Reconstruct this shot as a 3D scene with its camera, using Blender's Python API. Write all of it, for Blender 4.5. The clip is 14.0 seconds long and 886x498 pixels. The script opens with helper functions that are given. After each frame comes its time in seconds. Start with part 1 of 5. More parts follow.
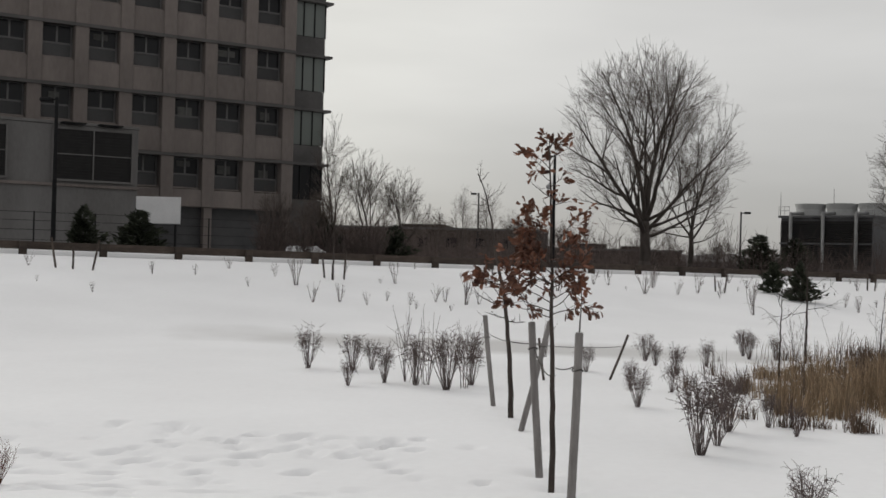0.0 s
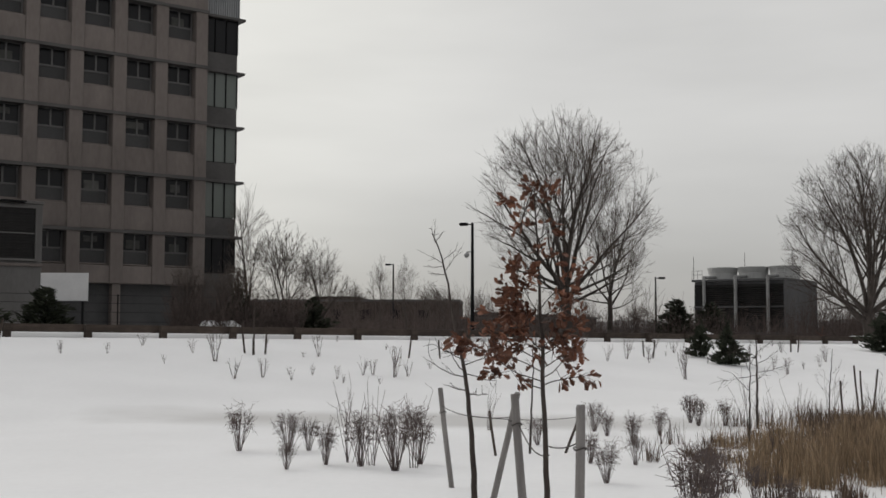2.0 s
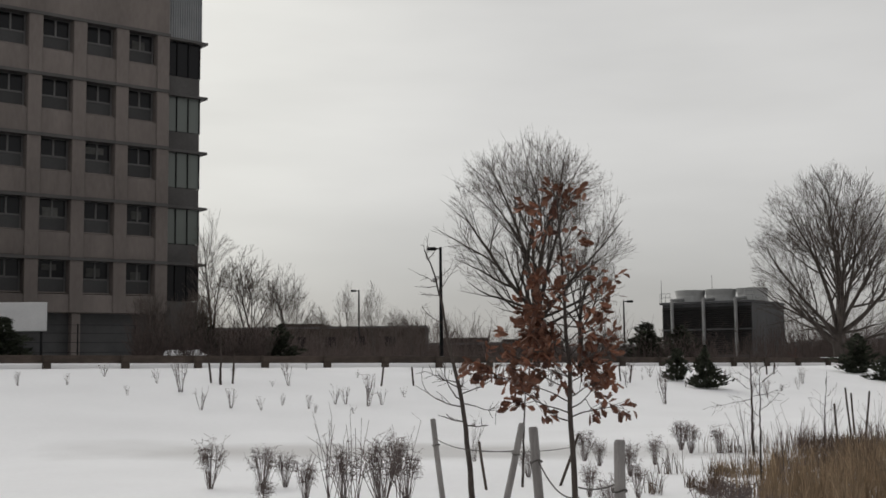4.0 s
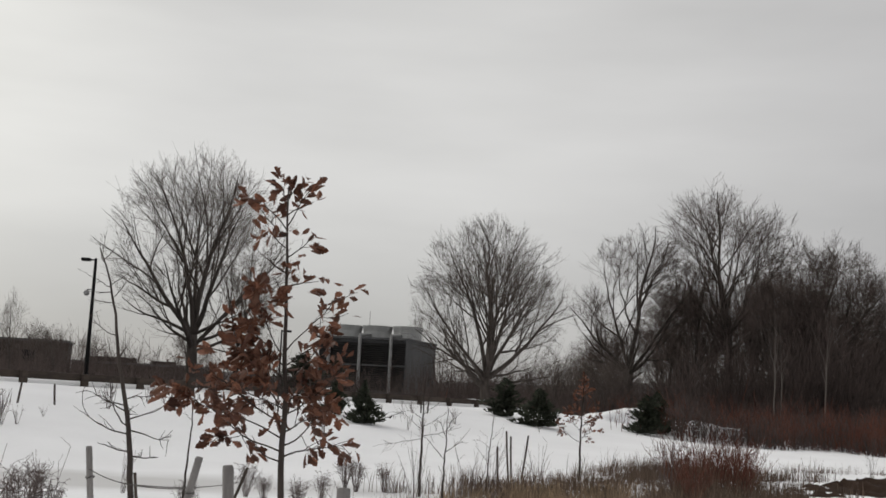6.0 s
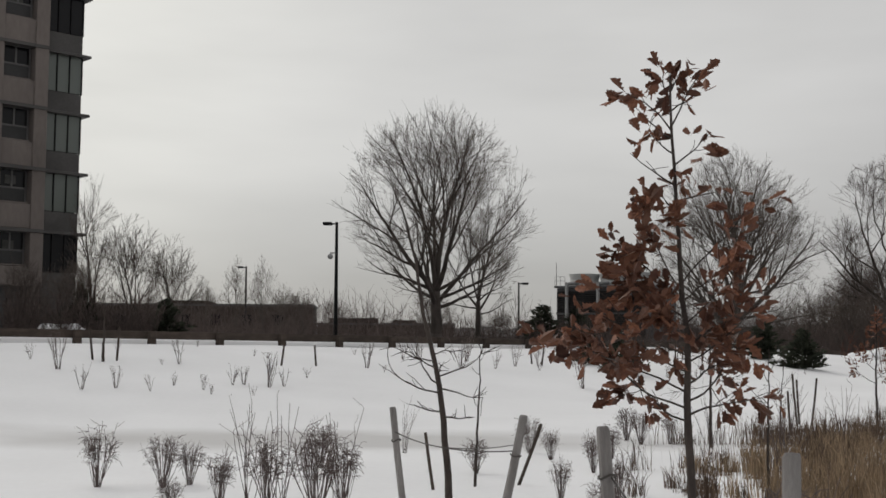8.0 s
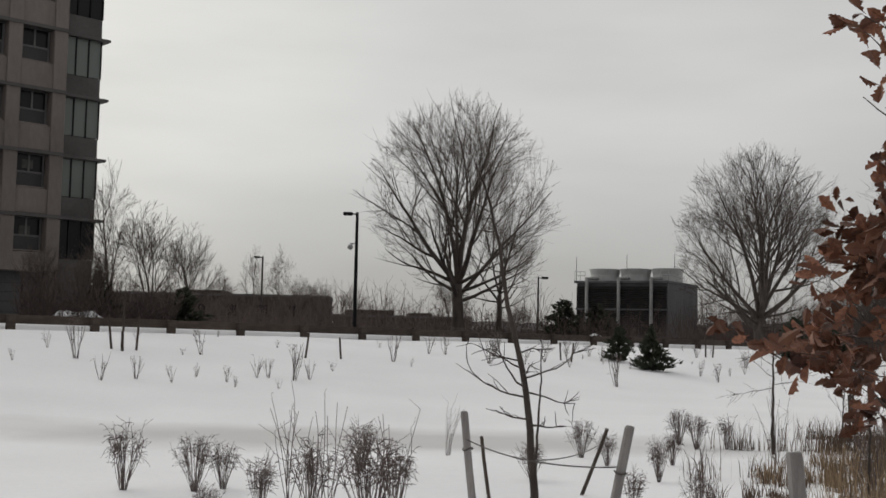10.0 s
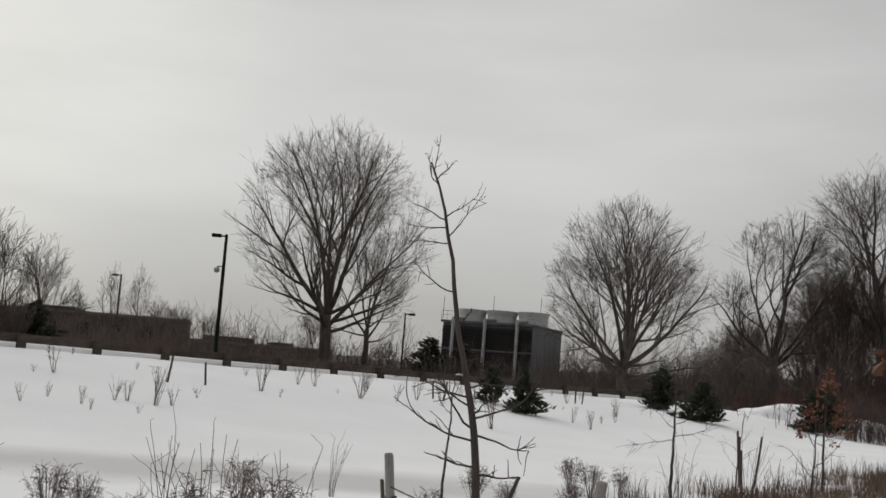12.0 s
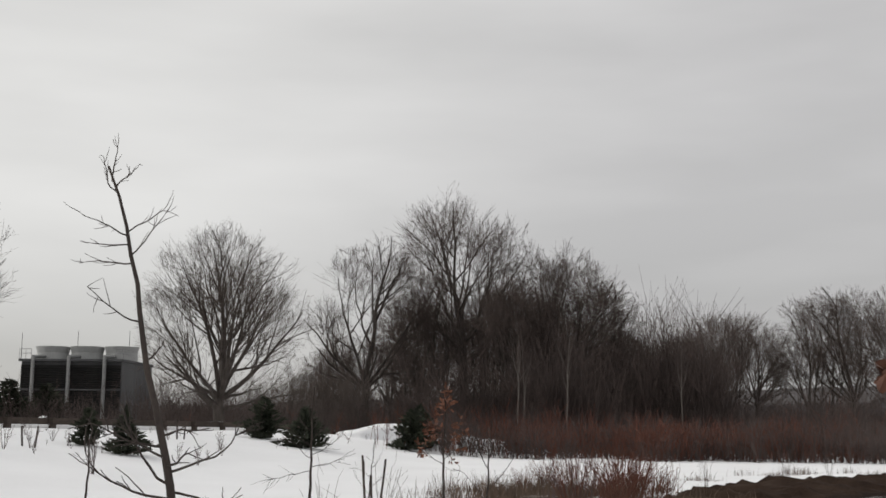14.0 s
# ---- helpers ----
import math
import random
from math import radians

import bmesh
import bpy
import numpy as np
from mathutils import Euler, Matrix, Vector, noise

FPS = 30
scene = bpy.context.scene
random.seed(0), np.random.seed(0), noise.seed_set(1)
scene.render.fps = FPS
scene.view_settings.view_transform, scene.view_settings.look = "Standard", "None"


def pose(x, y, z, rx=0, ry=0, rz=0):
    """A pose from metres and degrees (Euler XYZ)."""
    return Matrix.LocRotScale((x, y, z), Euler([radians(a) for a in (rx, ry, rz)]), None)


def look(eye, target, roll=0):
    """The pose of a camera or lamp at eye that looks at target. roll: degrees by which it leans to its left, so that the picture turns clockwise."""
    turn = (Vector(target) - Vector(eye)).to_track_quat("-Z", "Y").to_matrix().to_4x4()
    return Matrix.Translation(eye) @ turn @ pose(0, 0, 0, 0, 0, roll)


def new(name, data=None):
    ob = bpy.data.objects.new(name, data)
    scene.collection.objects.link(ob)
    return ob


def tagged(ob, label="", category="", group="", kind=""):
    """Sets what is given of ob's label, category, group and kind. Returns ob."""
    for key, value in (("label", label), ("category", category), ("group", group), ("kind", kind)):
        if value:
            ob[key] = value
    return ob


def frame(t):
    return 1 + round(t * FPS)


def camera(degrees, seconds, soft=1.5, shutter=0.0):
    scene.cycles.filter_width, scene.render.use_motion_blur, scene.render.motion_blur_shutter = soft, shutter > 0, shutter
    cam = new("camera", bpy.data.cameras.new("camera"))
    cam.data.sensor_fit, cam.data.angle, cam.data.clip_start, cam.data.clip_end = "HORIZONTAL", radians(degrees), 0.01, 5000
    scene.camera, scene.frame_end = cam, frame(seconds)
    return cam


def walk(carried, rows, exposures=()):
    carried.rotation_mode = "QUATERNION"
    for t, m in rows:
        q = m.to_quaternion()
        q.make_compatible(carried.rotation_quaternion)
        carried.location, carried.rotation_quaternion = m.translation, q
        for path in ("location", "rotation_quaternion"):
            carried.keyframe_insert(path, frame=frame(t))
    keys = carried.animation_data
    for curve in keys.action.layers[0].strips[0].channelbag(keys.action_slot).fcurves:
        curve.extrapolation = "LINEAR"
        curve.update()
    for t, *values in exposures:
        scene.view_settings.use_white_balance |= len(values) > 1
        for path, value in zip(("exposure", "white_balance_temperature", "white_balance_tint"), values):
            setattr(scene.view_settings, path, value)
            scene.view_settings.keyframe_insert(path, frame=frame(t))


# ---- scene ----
cam = camera(42.0, 14.0, soft=1.6)
PATH = [
    (0, (2.082, 0.539, 1.519), (1.719, 2.506, 1.536), 1.5),
    (0.5, (1.796, 0.786, 1.454), (1.471, 2.759, 1.49), 2.6),
    (1, (1.622, 1.193, 1.498), (1.285, 3.164, 1.531), 1.3),
    (1.5, (1.461, 1.584, 1.487), (1.121, 3.547, 1.665), -0.3),
    (2, (1.319, 1.786, 1.46), (1.109, 3.769, 1.603), 0.1),
    (2.2, (1.276, 1.945, 1.489), (1.091, 3.931, 1.628), -1.7),
    (4.5, (0.738, 3.382, 1.452), (0.634, 5.37, 1.647), 0.5),
    (5, (0.673, 3.809, 1.455), (0.939, 5.781, 1.653), 4.7),
    (5.5, (0.649, 3.835, 1.464), (1.206, 5.742, 1.692), 2.9),
    (6, (0.48, 4.355, 1.439), (0.914, 6.291, 1.689), 2.9),
    (6.5, (0.333, 4.83, 1.419), (0.632, 6.797, 1.629), 3.4),
    (7, (0.166, 5.215, 1.448), (0.267, 7.205, 1.621), 2.9),
    (7.5, (-0.105, 5.521, 1.411), (-0.098, 7.514, 1.579), 2.0),
    (8, (-0.182, 5.898, 1.373), (-0.128, 7.891, 1.529), 0.3),
    (8.2, (-0.196, 6.141, 1.42), (-0.187, 8.135, 1.568), -0.8),
    (10.3, (-0.786, 7.473, 1.362), (-0.728, 9.467, 1.505), 2.0),
    (10.5, (-0.806, 7.641, 1.336), (-0.653, 9.631, 1.464), 2.0),
    (11, (-0.875, 7.968, 1.348), (-0.671, 9.947, 1.554), -0.4),
    (11.5, (-1.102, 8.137, 1.307), (-1.008, 10.124, 1.516), 1.1),
    (12, (-1.22, 8.704, 1.309), (-0.957, 10.675, 1.526), 4.4),
    (12.5, (-1.277, 9.066, 1.366), (-0.726, 10.968, 1.65), 3.4),
    (13, (-1.463, 9.254, 1.36), (-0.605, 11.03, 1.692), 4.8),
    (13.5, (-1.582, 9.525, 1.34), (-0.614, 11.246, 1.657), 3.1),
    (14, (-1.645, 9.852, 1.327), (-0.712, 11.596, 1.623), 0.4),
]
walk(cam, [(t, look(eye, target, roll)) for t, eye, target, roll in PATH],
     ((0, 0.0), (0.5, 0.0), (1.0, -0.06), (2.0, 0.0), (4.5, 0.02), (5.0, 0.06), (5.5, 0.25), (6.0, 0.10), (6.5, 0.07), (7.0, 0.05), (7.5, 0.0), (10.5, -0.03), (12.0, 0.0), (12.5, 0.05), (13.0, 0.06), (13.5, 0.18), (14.0, 0.26)))

# ---- world and light: an overcast winter sky, brightest ahead to the left ----
world = bpy.data.worlds.new("overcast_sky")
scene.world = world
world.use_nodes = True
wn, wl = world.node_tree.nodes, world.node_tree.links
wn.clear()
w_out = wn.new("ShaderNodeOutputWorld")
w_bg = wn.new("ShaderNodeBackground")
w_bg.inputs["Strength"].default_value = 1.0
w_tc = wn.new("ShaderNodeTexCoord")
w_dot = wn.new("ShaderNodeVectorMath")
w_dot.operation = "DOT_PRODUCT"
w_dot.inputs[1].default_value = Vector((-0.62, 0.68, 0.38)).normalized()
w_ramp = wn.new("ShaderNodeValToRGB")
w_ramp.color_ramp.interpolation = "EASE"
w_ramp.color_ramp.elements[0].position = 0.15
w_ramp.color_ramp.elements[0].color = (0.495, 0.488, 0.486, 1)
w_ramp.color_ramp.elements[1].position = 1.0
w_ramp.color_ramp.elements[1].color = (0.848, 0.838, 0.782, 1)
w_mid = w_ramp.color_ramp.elements.new(0.72)
w_mid.color = (0.605, 0.598, 0.582, 1)
w_map = wn.new("ShaderNodeMapping")
w_map.inputs["Scale"].default_value = (1.0, 1.0, 4.5)
w_noise = wn.new("ShaderNodeTexNoise")
w_noise.inputs["Scale"].default_value = 2.2
w_noise.inputs["Detail"].default_value = 5.0
w_noise.inputs["Roughness"].default_value = 0.45
w_cloud = wn.new("ShaderNodeMapRange")
w_cloud.inputs["From Min"].default_value, w_cloud.inputs["From Max"].default_value = 0.3, 0.7
w_cloud.inputs["To Min"].default_value, w_cloud.inputs["To Max"].default_value = 0.86, 1.11
w_mul = wn.new("ShaderNodeMix")
w_mul.data_type, w_mul.blend_type = "RGBA", "MULTIPLY"
w_mul.inputs["Factor"].default_value = 1.0
w_sky = wn.new("ShaderNodeTexSky")
w_sky.sky_type, w_sky.sun_disc = "NISHITA", False
w_sky.sun_elevation, w_sky.sun_rotation = radians(32), radians(-40)
w_skyg = wn.new("ShaderNodeMix")
w_skyg.data_type, w_skyg.blend_type = "RGBA", "ADD"
w_skyg.inputs["Factor"].default_value = 0.004
wl.new(w_tc.outputs["Generated"], w_dot.inputs[0])
wl.new(w_dot.outputs["Value"], w_ramp.inputs["Fac"])
wl.new(w_tc.outputs["Generated"], w_map.inputs["Vector"])
wl.new(w_map.outputs["Vector"], w_noise.inputs["Vector"])
wl.new(w_noise.outputs["Fac"], w_cloud.inputs["Value"])
wl.new(w_ramp.outputs["Color"], w_mul.inputs["A"])
w_sep = wn.new("ShaderNodeSeparateXYZ")
w_low = wn.new("ShaderNodeMapRange")
w_low.interpolation_type = "SMOOTHSTEP"
w_low.inputs["From Min"].default_value, w_low.inputs["From Max"].default_value = -0.02, 0.20
w_low.inputs["To Min"].default_value, w_low.inputs["To Max"].default_value = 0.69, 1.0
w_both = wn.new("ShaderNodeMath")
w_both.operation = "MULTIPLY"
wl.new(w_tc.outputs["Generated"], w_sep.inputs["Vector"])
wl.new(w_sep.outputs["Z"], w_low.inputs["Value"])
wl.new(w_cloud.outputs["Result"], w_both.inputs[0])
wl.new(w_low.outputs["Result"], w_both.inputs[1])
wl.new(w_both.outputs["Value"], w_mul.inputs["B"])
wl.new(w_mul.outputs["Result"], w_skyg.inputs["A"])
wl.new(w_sky.outputs["Color"], w_skyg.inputs["B"])
wl.new(w_skyg.outputs["Result"], w_bg.inputs["Color"])
wl.new(w_bg.outputs["Background"], w_out.inputs["Surface"])

sun = new("sun", bpy.data.lights.new("sun", "SUN"))
sun.data.energy, sun.data.angle, sun.data.color = 1.25, radians(50), (1.0, 0.965, 0.92)
sun.matrix_world = look((-62, 68, 58), (0, 0, 0))


# ---- materials ----
def material(name, low, high, rough=0.8, scale=6.0, fine=60.0, bump=0.2, metal=0.0, per_object=0.0, per_island=0.0, stretch=(1, 1, 1), spec=0.3):
    """Two colours mixed by coarse and fine noise, with relief."""
    m = bpy.data.materials.new(name)
    m.use_nodes = True
    n, l = m.node_tree.nodes, m.node_tree.links
    b = n["Principled BSDF"]
    b.inputs["Roughness"].default_value, b.inputs["Metallic"].default_value = rough, metal
    b.inputs["Specular IOR Level"].default_value = spec
    tc = n.new("ShaderNodeTexCoord")
    mp = n.new("ShaderNodeMapping")
    mp.inputs["Scale"].default_value = stretch
    coarse, grain = n.new("ShaderNodeTexNoise"), n.new("ShaderNodeTexNoise")
    coarse.inputs["Scale"].default_value, coarse.inputs["Detail"].default_value = scale, 6
    grain.inputs["Scale"].default_value, grain.inputs["Detail"].default_value = fine, 3
    add = n.new("ShaderNodeMath")
    add.operation = "MULTIPLY_ADD"
    add.inputs[1].default_value = 0.4
    rng = n.new("ShaderNodeMapRange")
    rng.inputs["From Min"].default_value, rng.inputs["From Max"].default_value = 0.45, 0.95
    ramp = n.new("ShaderNodeMix")
    ramp.data_type = "RGBA"
    ramp.inputs["A"].default_value, ramp.inputs["B"].default_value = (*low, 1), (*high, 1)
    l.new(tc.outputs["Object"], mp.inputs["Vector"])
    l.new(mp.outputs["Vector"], coarse.inputs["Vector"])
    l.new(mp.outputs["Vector"], grain.inputs["Vector"])
    l.new(grain.outputs["Fac"], add.inputs[0])
    l.new(coarse.outputs["Fac"], add.inputs[2])
    l.new(add.outputs["Value"], rng.inputs["Value"])
    l.new(rng.outputs["Result"], ramp.inputs["Factor"])
    colour = ramp.outputs["Result"]
    for amount, kind, socket in ((per_object, "ShaderNodeObjectInfo", "Random"), (per_island, "ShaderNodeNewGeometry", "Random Per Island")):
        if amount:
            info, hsv, vr = n.new(kind), n.new("ShaderNodeHueSaturation"), n.new("ShaderNodeMapRange")
            vr.inputs["To Min"].default_value, vr.inputs["To Max"].default_value = 1 - amount, 1 + amount
            l.new(info.outputs[socket], vr.inputs["Value"])
            l.new(vr.outputs["Result"], hsv.inputs["Value"])
            l.new(colour, hsv.inputs["Color"])
            colour = hsv.outputs["Color"]
    l.new(colour, b.inputs["Base Color"])
    if bump:
        bp = n.new("ShaderNodeBump")
        bp.inputs["Strength"].default_value, bp.inputs["Distance"].default_value = bump, 0.02
        l.new(add.outputs["Value"], bp.inputs["Height"])
        l.new(bp.outputs["Normal"], b.inputs["Normal"])
    return m


def glass(name, tint, rough=0.06, spec=0.5):
    m = bpy.data.materials.new(name)
    m.use_nodes = True
    b = m.node_tree.nodes["Principled BSDF"]
    b.inputs["Base Color"].default_value = (*tint, 1)
    b.inputs["Roughness"].default_value, b.inputs["Specular IOR Level"].default_value = rough, spec
    return m


SNOW = material("snow", (0.81, 0.815, 0.828), (0.885, 0.892, 0.905), 0.75, 0.25, 9.0, 0.5, spec=0.15)


def thin_snow_on_ice(m, centre, half):
    """Where the pond lies, grey ice shows through thin snow, with a ragged soft rim."""
    n, l = m.node_tree.nodes, m.node_tree.links
    b = n["Principled BSDF"]
    old = b.inputs["Base Color"].links[0].from_socket
    tc, sub, div, size = n.new("ShaderNodeTexCoord"), n.new("ShaderNodeVectorMath"), n.new("ShaderNodeVectorMath"), n.new("ShaderNodeVectorMath")
    sub.operation, div.operation, size.operation = "SUBTRACT", "DIVIDE", "LENGTH"
    sub.inputs[1].default_value, div.inputs[1].default_value = (*centre, -0.62), (*half, 5.0)
    nz, add, rng, mix = n.new("ShaderNodeTexNoise"), n.new("ShaderNodeMath"), n.new("ShaderNodeMapRange"), n.new("ShaderNodeMix")
    nz.inputs["Scale"].default_value, nz.inputs["Detail"].default_value = 0.35, 5
    add.operation = "ADD"
    rng.inputs["From Min"].default_value, rng.inputs["From Max"].default_value = 1.05, 1.75
    rng.inputs["To Min"].default_value, rng.inputs["To Max"].default_value = 0.85, 0.0
    mix.data_type = "RGBA"
    mix.inputs["B"].default_value = (0.56, 0.555, 0.55, 1)
    l.new(tc.outputs["Object"], sub.inputs[0])
    l.new(sub.outputs["Vector"], div.inputs[0])
    l.new(div.outputs["Vector"], size.inputs[0])
    l.new(tc.outputs["Object"], nz.inputs["Vector"])
    l.new(size.outputs["Value"], add.inputs[0])
    l.new(nz.outputs["Fac"], add.inputs[1])
    l.new(add.outputs["Value"], rng.inputs["Value"])
    l.new(rng.outputs["Result"], mix.inputs["Factor"])
    l.new(old, mix.inputs["A"])
    l.new(mix.outputs["Result"], b.inputs["Base Color"])


thin_snow_on_ice(SNOW, (-1.5, 28.9), (7.5, 2.3))
MUD = material("wet_soil", (0.020, 0.013, 0.010), (0.052, 0.035, 0.026), 0.95, 1.2, 14.0, 1.0, spec=0.05)
WATER = glass("dark_water", (0.02, 0.02, 0.022), 0.03)
ASPHALT = material("asphalt", (0.04, 0.04, 0.042), (0.075, 0.072, 0.07), 0.85, 0.2, 20.0, 0.3)
CONCRETE = material("precast_concrete", (0.125, 0.108, 0.099), (0.205, 0.177, 0.162), 0.85, 0.35, 5.0, 0.25, stretch=(1, 1, 0.35))
SPANDREL = material("grey_spandrel", (0.065, 0.062, 0.06), (0.10, 0.095, 0.092), 0.7, 0.5, 8.0, 0.1)
METAL = material("corrugated_steel", (0.20, 0.205, 0.21), (0.29, 0.295, 0.30), 0.5, 0.6, 10.0, 0.1, metal=0.4)
FRAME = material("window_frame", (0.085, 0.083, 0.081), (0.13, 0.127, 0.124), 0.55, 2.0, 20.0, 0.05)
WINDOW_PANEL = material("dark_window_panel", (0.040, 0.040, 0.041), (0.062, 0.061, 0.061), 0.6, 1.0, 8.0, 0.05, per_object=0.2)
PANE = glass("dark_window_glass", (0.008, 0.008, 0.009), 0.12, 0.22)
GREEN_PANE = glass("green_tinted_glass", (0.12, 0.135, 0.122), 0.10)
BLIND = material("window_blind", (0.06, 0.06, 0.057), (0.11, 0.11, 0.10), 0.8, 3.0, 30.0, 0.05, per_object=0.35)
LOUVRE = material("dark_louvre", (0.018, 0.017, 0.017), (0.034, 0.032, 0.031), 0.7, 2.0, 20.0, 0.1)
GREY_WALL = material("grey_rendered_wall", (0.12, 0.115, 0.11), (0.18, 0.175, 0.17), 0.85, 0.4, 6.0, 0.2, stretch=(1, 1, 0.4))
WHITE = material("white_painted_steel", (0.62, 0.62, 0.62), (0.74, 0.74, 0.735), 0.5, 1.0, 12.0, 0.05)
TOWER = material("cooling_tower_steel", (0.06, 0.06, 0.062), (0.10, 0.10, 0.102), 0.6, 0.7, 8.0, 0.1, stretch=(1, 1, 0.3))
FAN = material("pale_fan_stack", (0.36, 0.365, 0.36), (0.46, 0.465, 0.455), 0.6, 1.0, 9.0, 0.1)
PIPE = material("galvanised_pipe", (0.22, 0.22, 0.22), (0.32, 0.32, 0.315), 0.5, 2.0, 20.0, 0.05, metal=0.3)
BLACK = material("black_painted_metal", (0.010, 0.010, 0.011), (0.018, 0.018, 0.019), 0.6, 3.0, 30.0, 0.05, spec=0.12)
TIMBER = material("weathered_timber", (0.035, 0.027, 0.022), (0.078, 0.06, 0.049), 0.85, 2.0, 25.0, 0.4, per_object=0.2, stretch=(1, 1, 3))
STAKE = material("grey_weathered_stake", (0.15, 0.14, 0.135), (0.27, 0.255, 0.245), 0.85, 4.0, 60.0, 0.6, per_object=0.15, stretch=(4, 4, 0.6))
BRICK = material("brown_brick", (0.036, 0.027, 0.023), (0.062, 0.047, 0.04), 0.9, 0.4, 4.0, 0.2)
BARK = material("grey_brown_bark", (0.042, 0.035, 0.031), (0.10, 0.084, 0.074), 0.9, 3.0, 30.0, 0.6, per_object=0.15, stretch=(1, 1, 0.3))
TWIG = material("fine_twigs", (0.065, 0.052, 0.045), (0.12, 0.097, 0.084), 0.9, 2.0, 20.0, 0.0, per_object=0.15)
FOREST = material("woodland_twigs", (0.058, 0.045, 0.041), (0.112, 0.085, 0.076), 0.9, 0.3, 5.0, 0.0, per_island=0.3)
SHRUB = material("purplish_shrub_stems", (0.075, 0.058, 0.056), (0.16, 0.125, 0.115), 0.85, 3.0, 25.0, 0.0, per_island=0.3)
RED_STEM = material("red_brown_stems", (0.080, 0.030, 0.020), (0.165, 0.062, 0.040), 0.85, 0.8, 8.0, 0.0, per_island=0.35)
STRAW = material("dry_straw_grass", (0.165, 0.115, 0.070), (0.37, 0.275, 0.18), 0.85, 1.6, 9.0, 0.0, per_island=0.5)
SEDGE = material("brown_dry_sedge", (0.07, 0.05, 0.038), (0.17, 0.12, 0.088), 0.9, 1.6, 9.0, 0.0, per_island=0.5)
NEEDLE = material("dark_evergreen_needles", (0.022, 0.027, 0.018), (0.055, 0.062, 0.040), 0.8, 2.0, 14.0, 0.0, per_island=0.4)
OAK_BARK = material("young_oak_bark", (0.028, 0.022, 0.02), (0.075, 0.06, 0.052), 0.9, 9.0, 70.0, 0.8, stretch=(1, 1, 0.35))
LEAF = material("russet_oak_leaf", (0.085, 0.034, 0.024), (0.225, 0.098, 0.055), 0.6, 6.0, 40.0, 0.2, per_object=0.45, per_island=0.35)
WIRE = material("tie_wire", (0.05, 0.045, 0.04), (0.09, 0.08, 0.075), 0.6, 5.0, 30.0, 0.0)
RIDGE = material("far_wooded_ridge", (0.06, 0.055, 0.055), (0.10, 0.092, 0.092), 1.0, 0.05, 0.6, 0.0)
CAMERA_DOME = material("pale_dome_housing", (0.35, 0.35, 0.35), (0.45, 0.45, 0.45), 0.4, 3.0, 20.0, 0.0)


# ---- mesh helpers ----
def mesh_of(name, verts, faces, mat, smooth=False):
    me = bpy.data.meshes.new(name)
    me.from_pydata(np.asarray(verts, dtype=np.float32), [], faces)
    if smooth:
        me.shade_smooth()
    me.materials.append(mat)
    return me


def kid(name, me, parent, m=None, label=""):
    """A part on mesh data that it may share with other parts."""
    ob = new(name, me)
    ob.parent = parent
    if m is not None:
        ob.matrix_local = m
    return tagged(ob, label) if label else ob


def part(name, bm, mat, parent, label=""):
    me = bpy.data.meshes.new(name)
    bm.to_mesh(me)
    bm.free()
    me.materials.append(mat)
    return kid(name, me, parent, None, label)


def box(bm, x0, y0, z0, x1, y1, z1, bevel=0.0):
    r = bmesh.ops.create_cube(bm, size=1.0, matrix=Matrix.LocRotScale(((x0 + x1) / 2, (y0 + y1) / 2, (z0 + z1) / 2), None, (x1 - x0, y1 - y0, z1 - z0)))
    if bevel:
        edges = list({e for v in r["verts"] for e in v.link_edges})
        bmesh.ops.bevel(bm, geom=edges, offset=bevel, segments=1, affect="EDGES")
    return bm


def box_mesh(name, mat, *dims, bevel=0.0):
    bm = box(bmesh.new(), *dims, bevel=bevel)
    me = bpy.data.meshes.new(name)
    bm.to_mesh(me)
    bm.free()
    me.materials.append(mat)
    return me


def cone(bm, base, top, r0, r1, sides=10):
    base, top = Vector(base), Vector(top)
    d = top - base
    q = d.to_track_quat("Z", "Y")
    bmesh.ops.create_cone(bm, cap_ends=True, segments=sides, radius1=r0, radius2=r1, depth=d.length, matrix=Matrix.LocRotScale((base + top) / 2, q, None))
    return bm


def empty(name, m, label, category, group="", kind=""):
    ob = new(name)
    ob.matrix_basis = m
    return tagged(ob, label, category, group, kind)


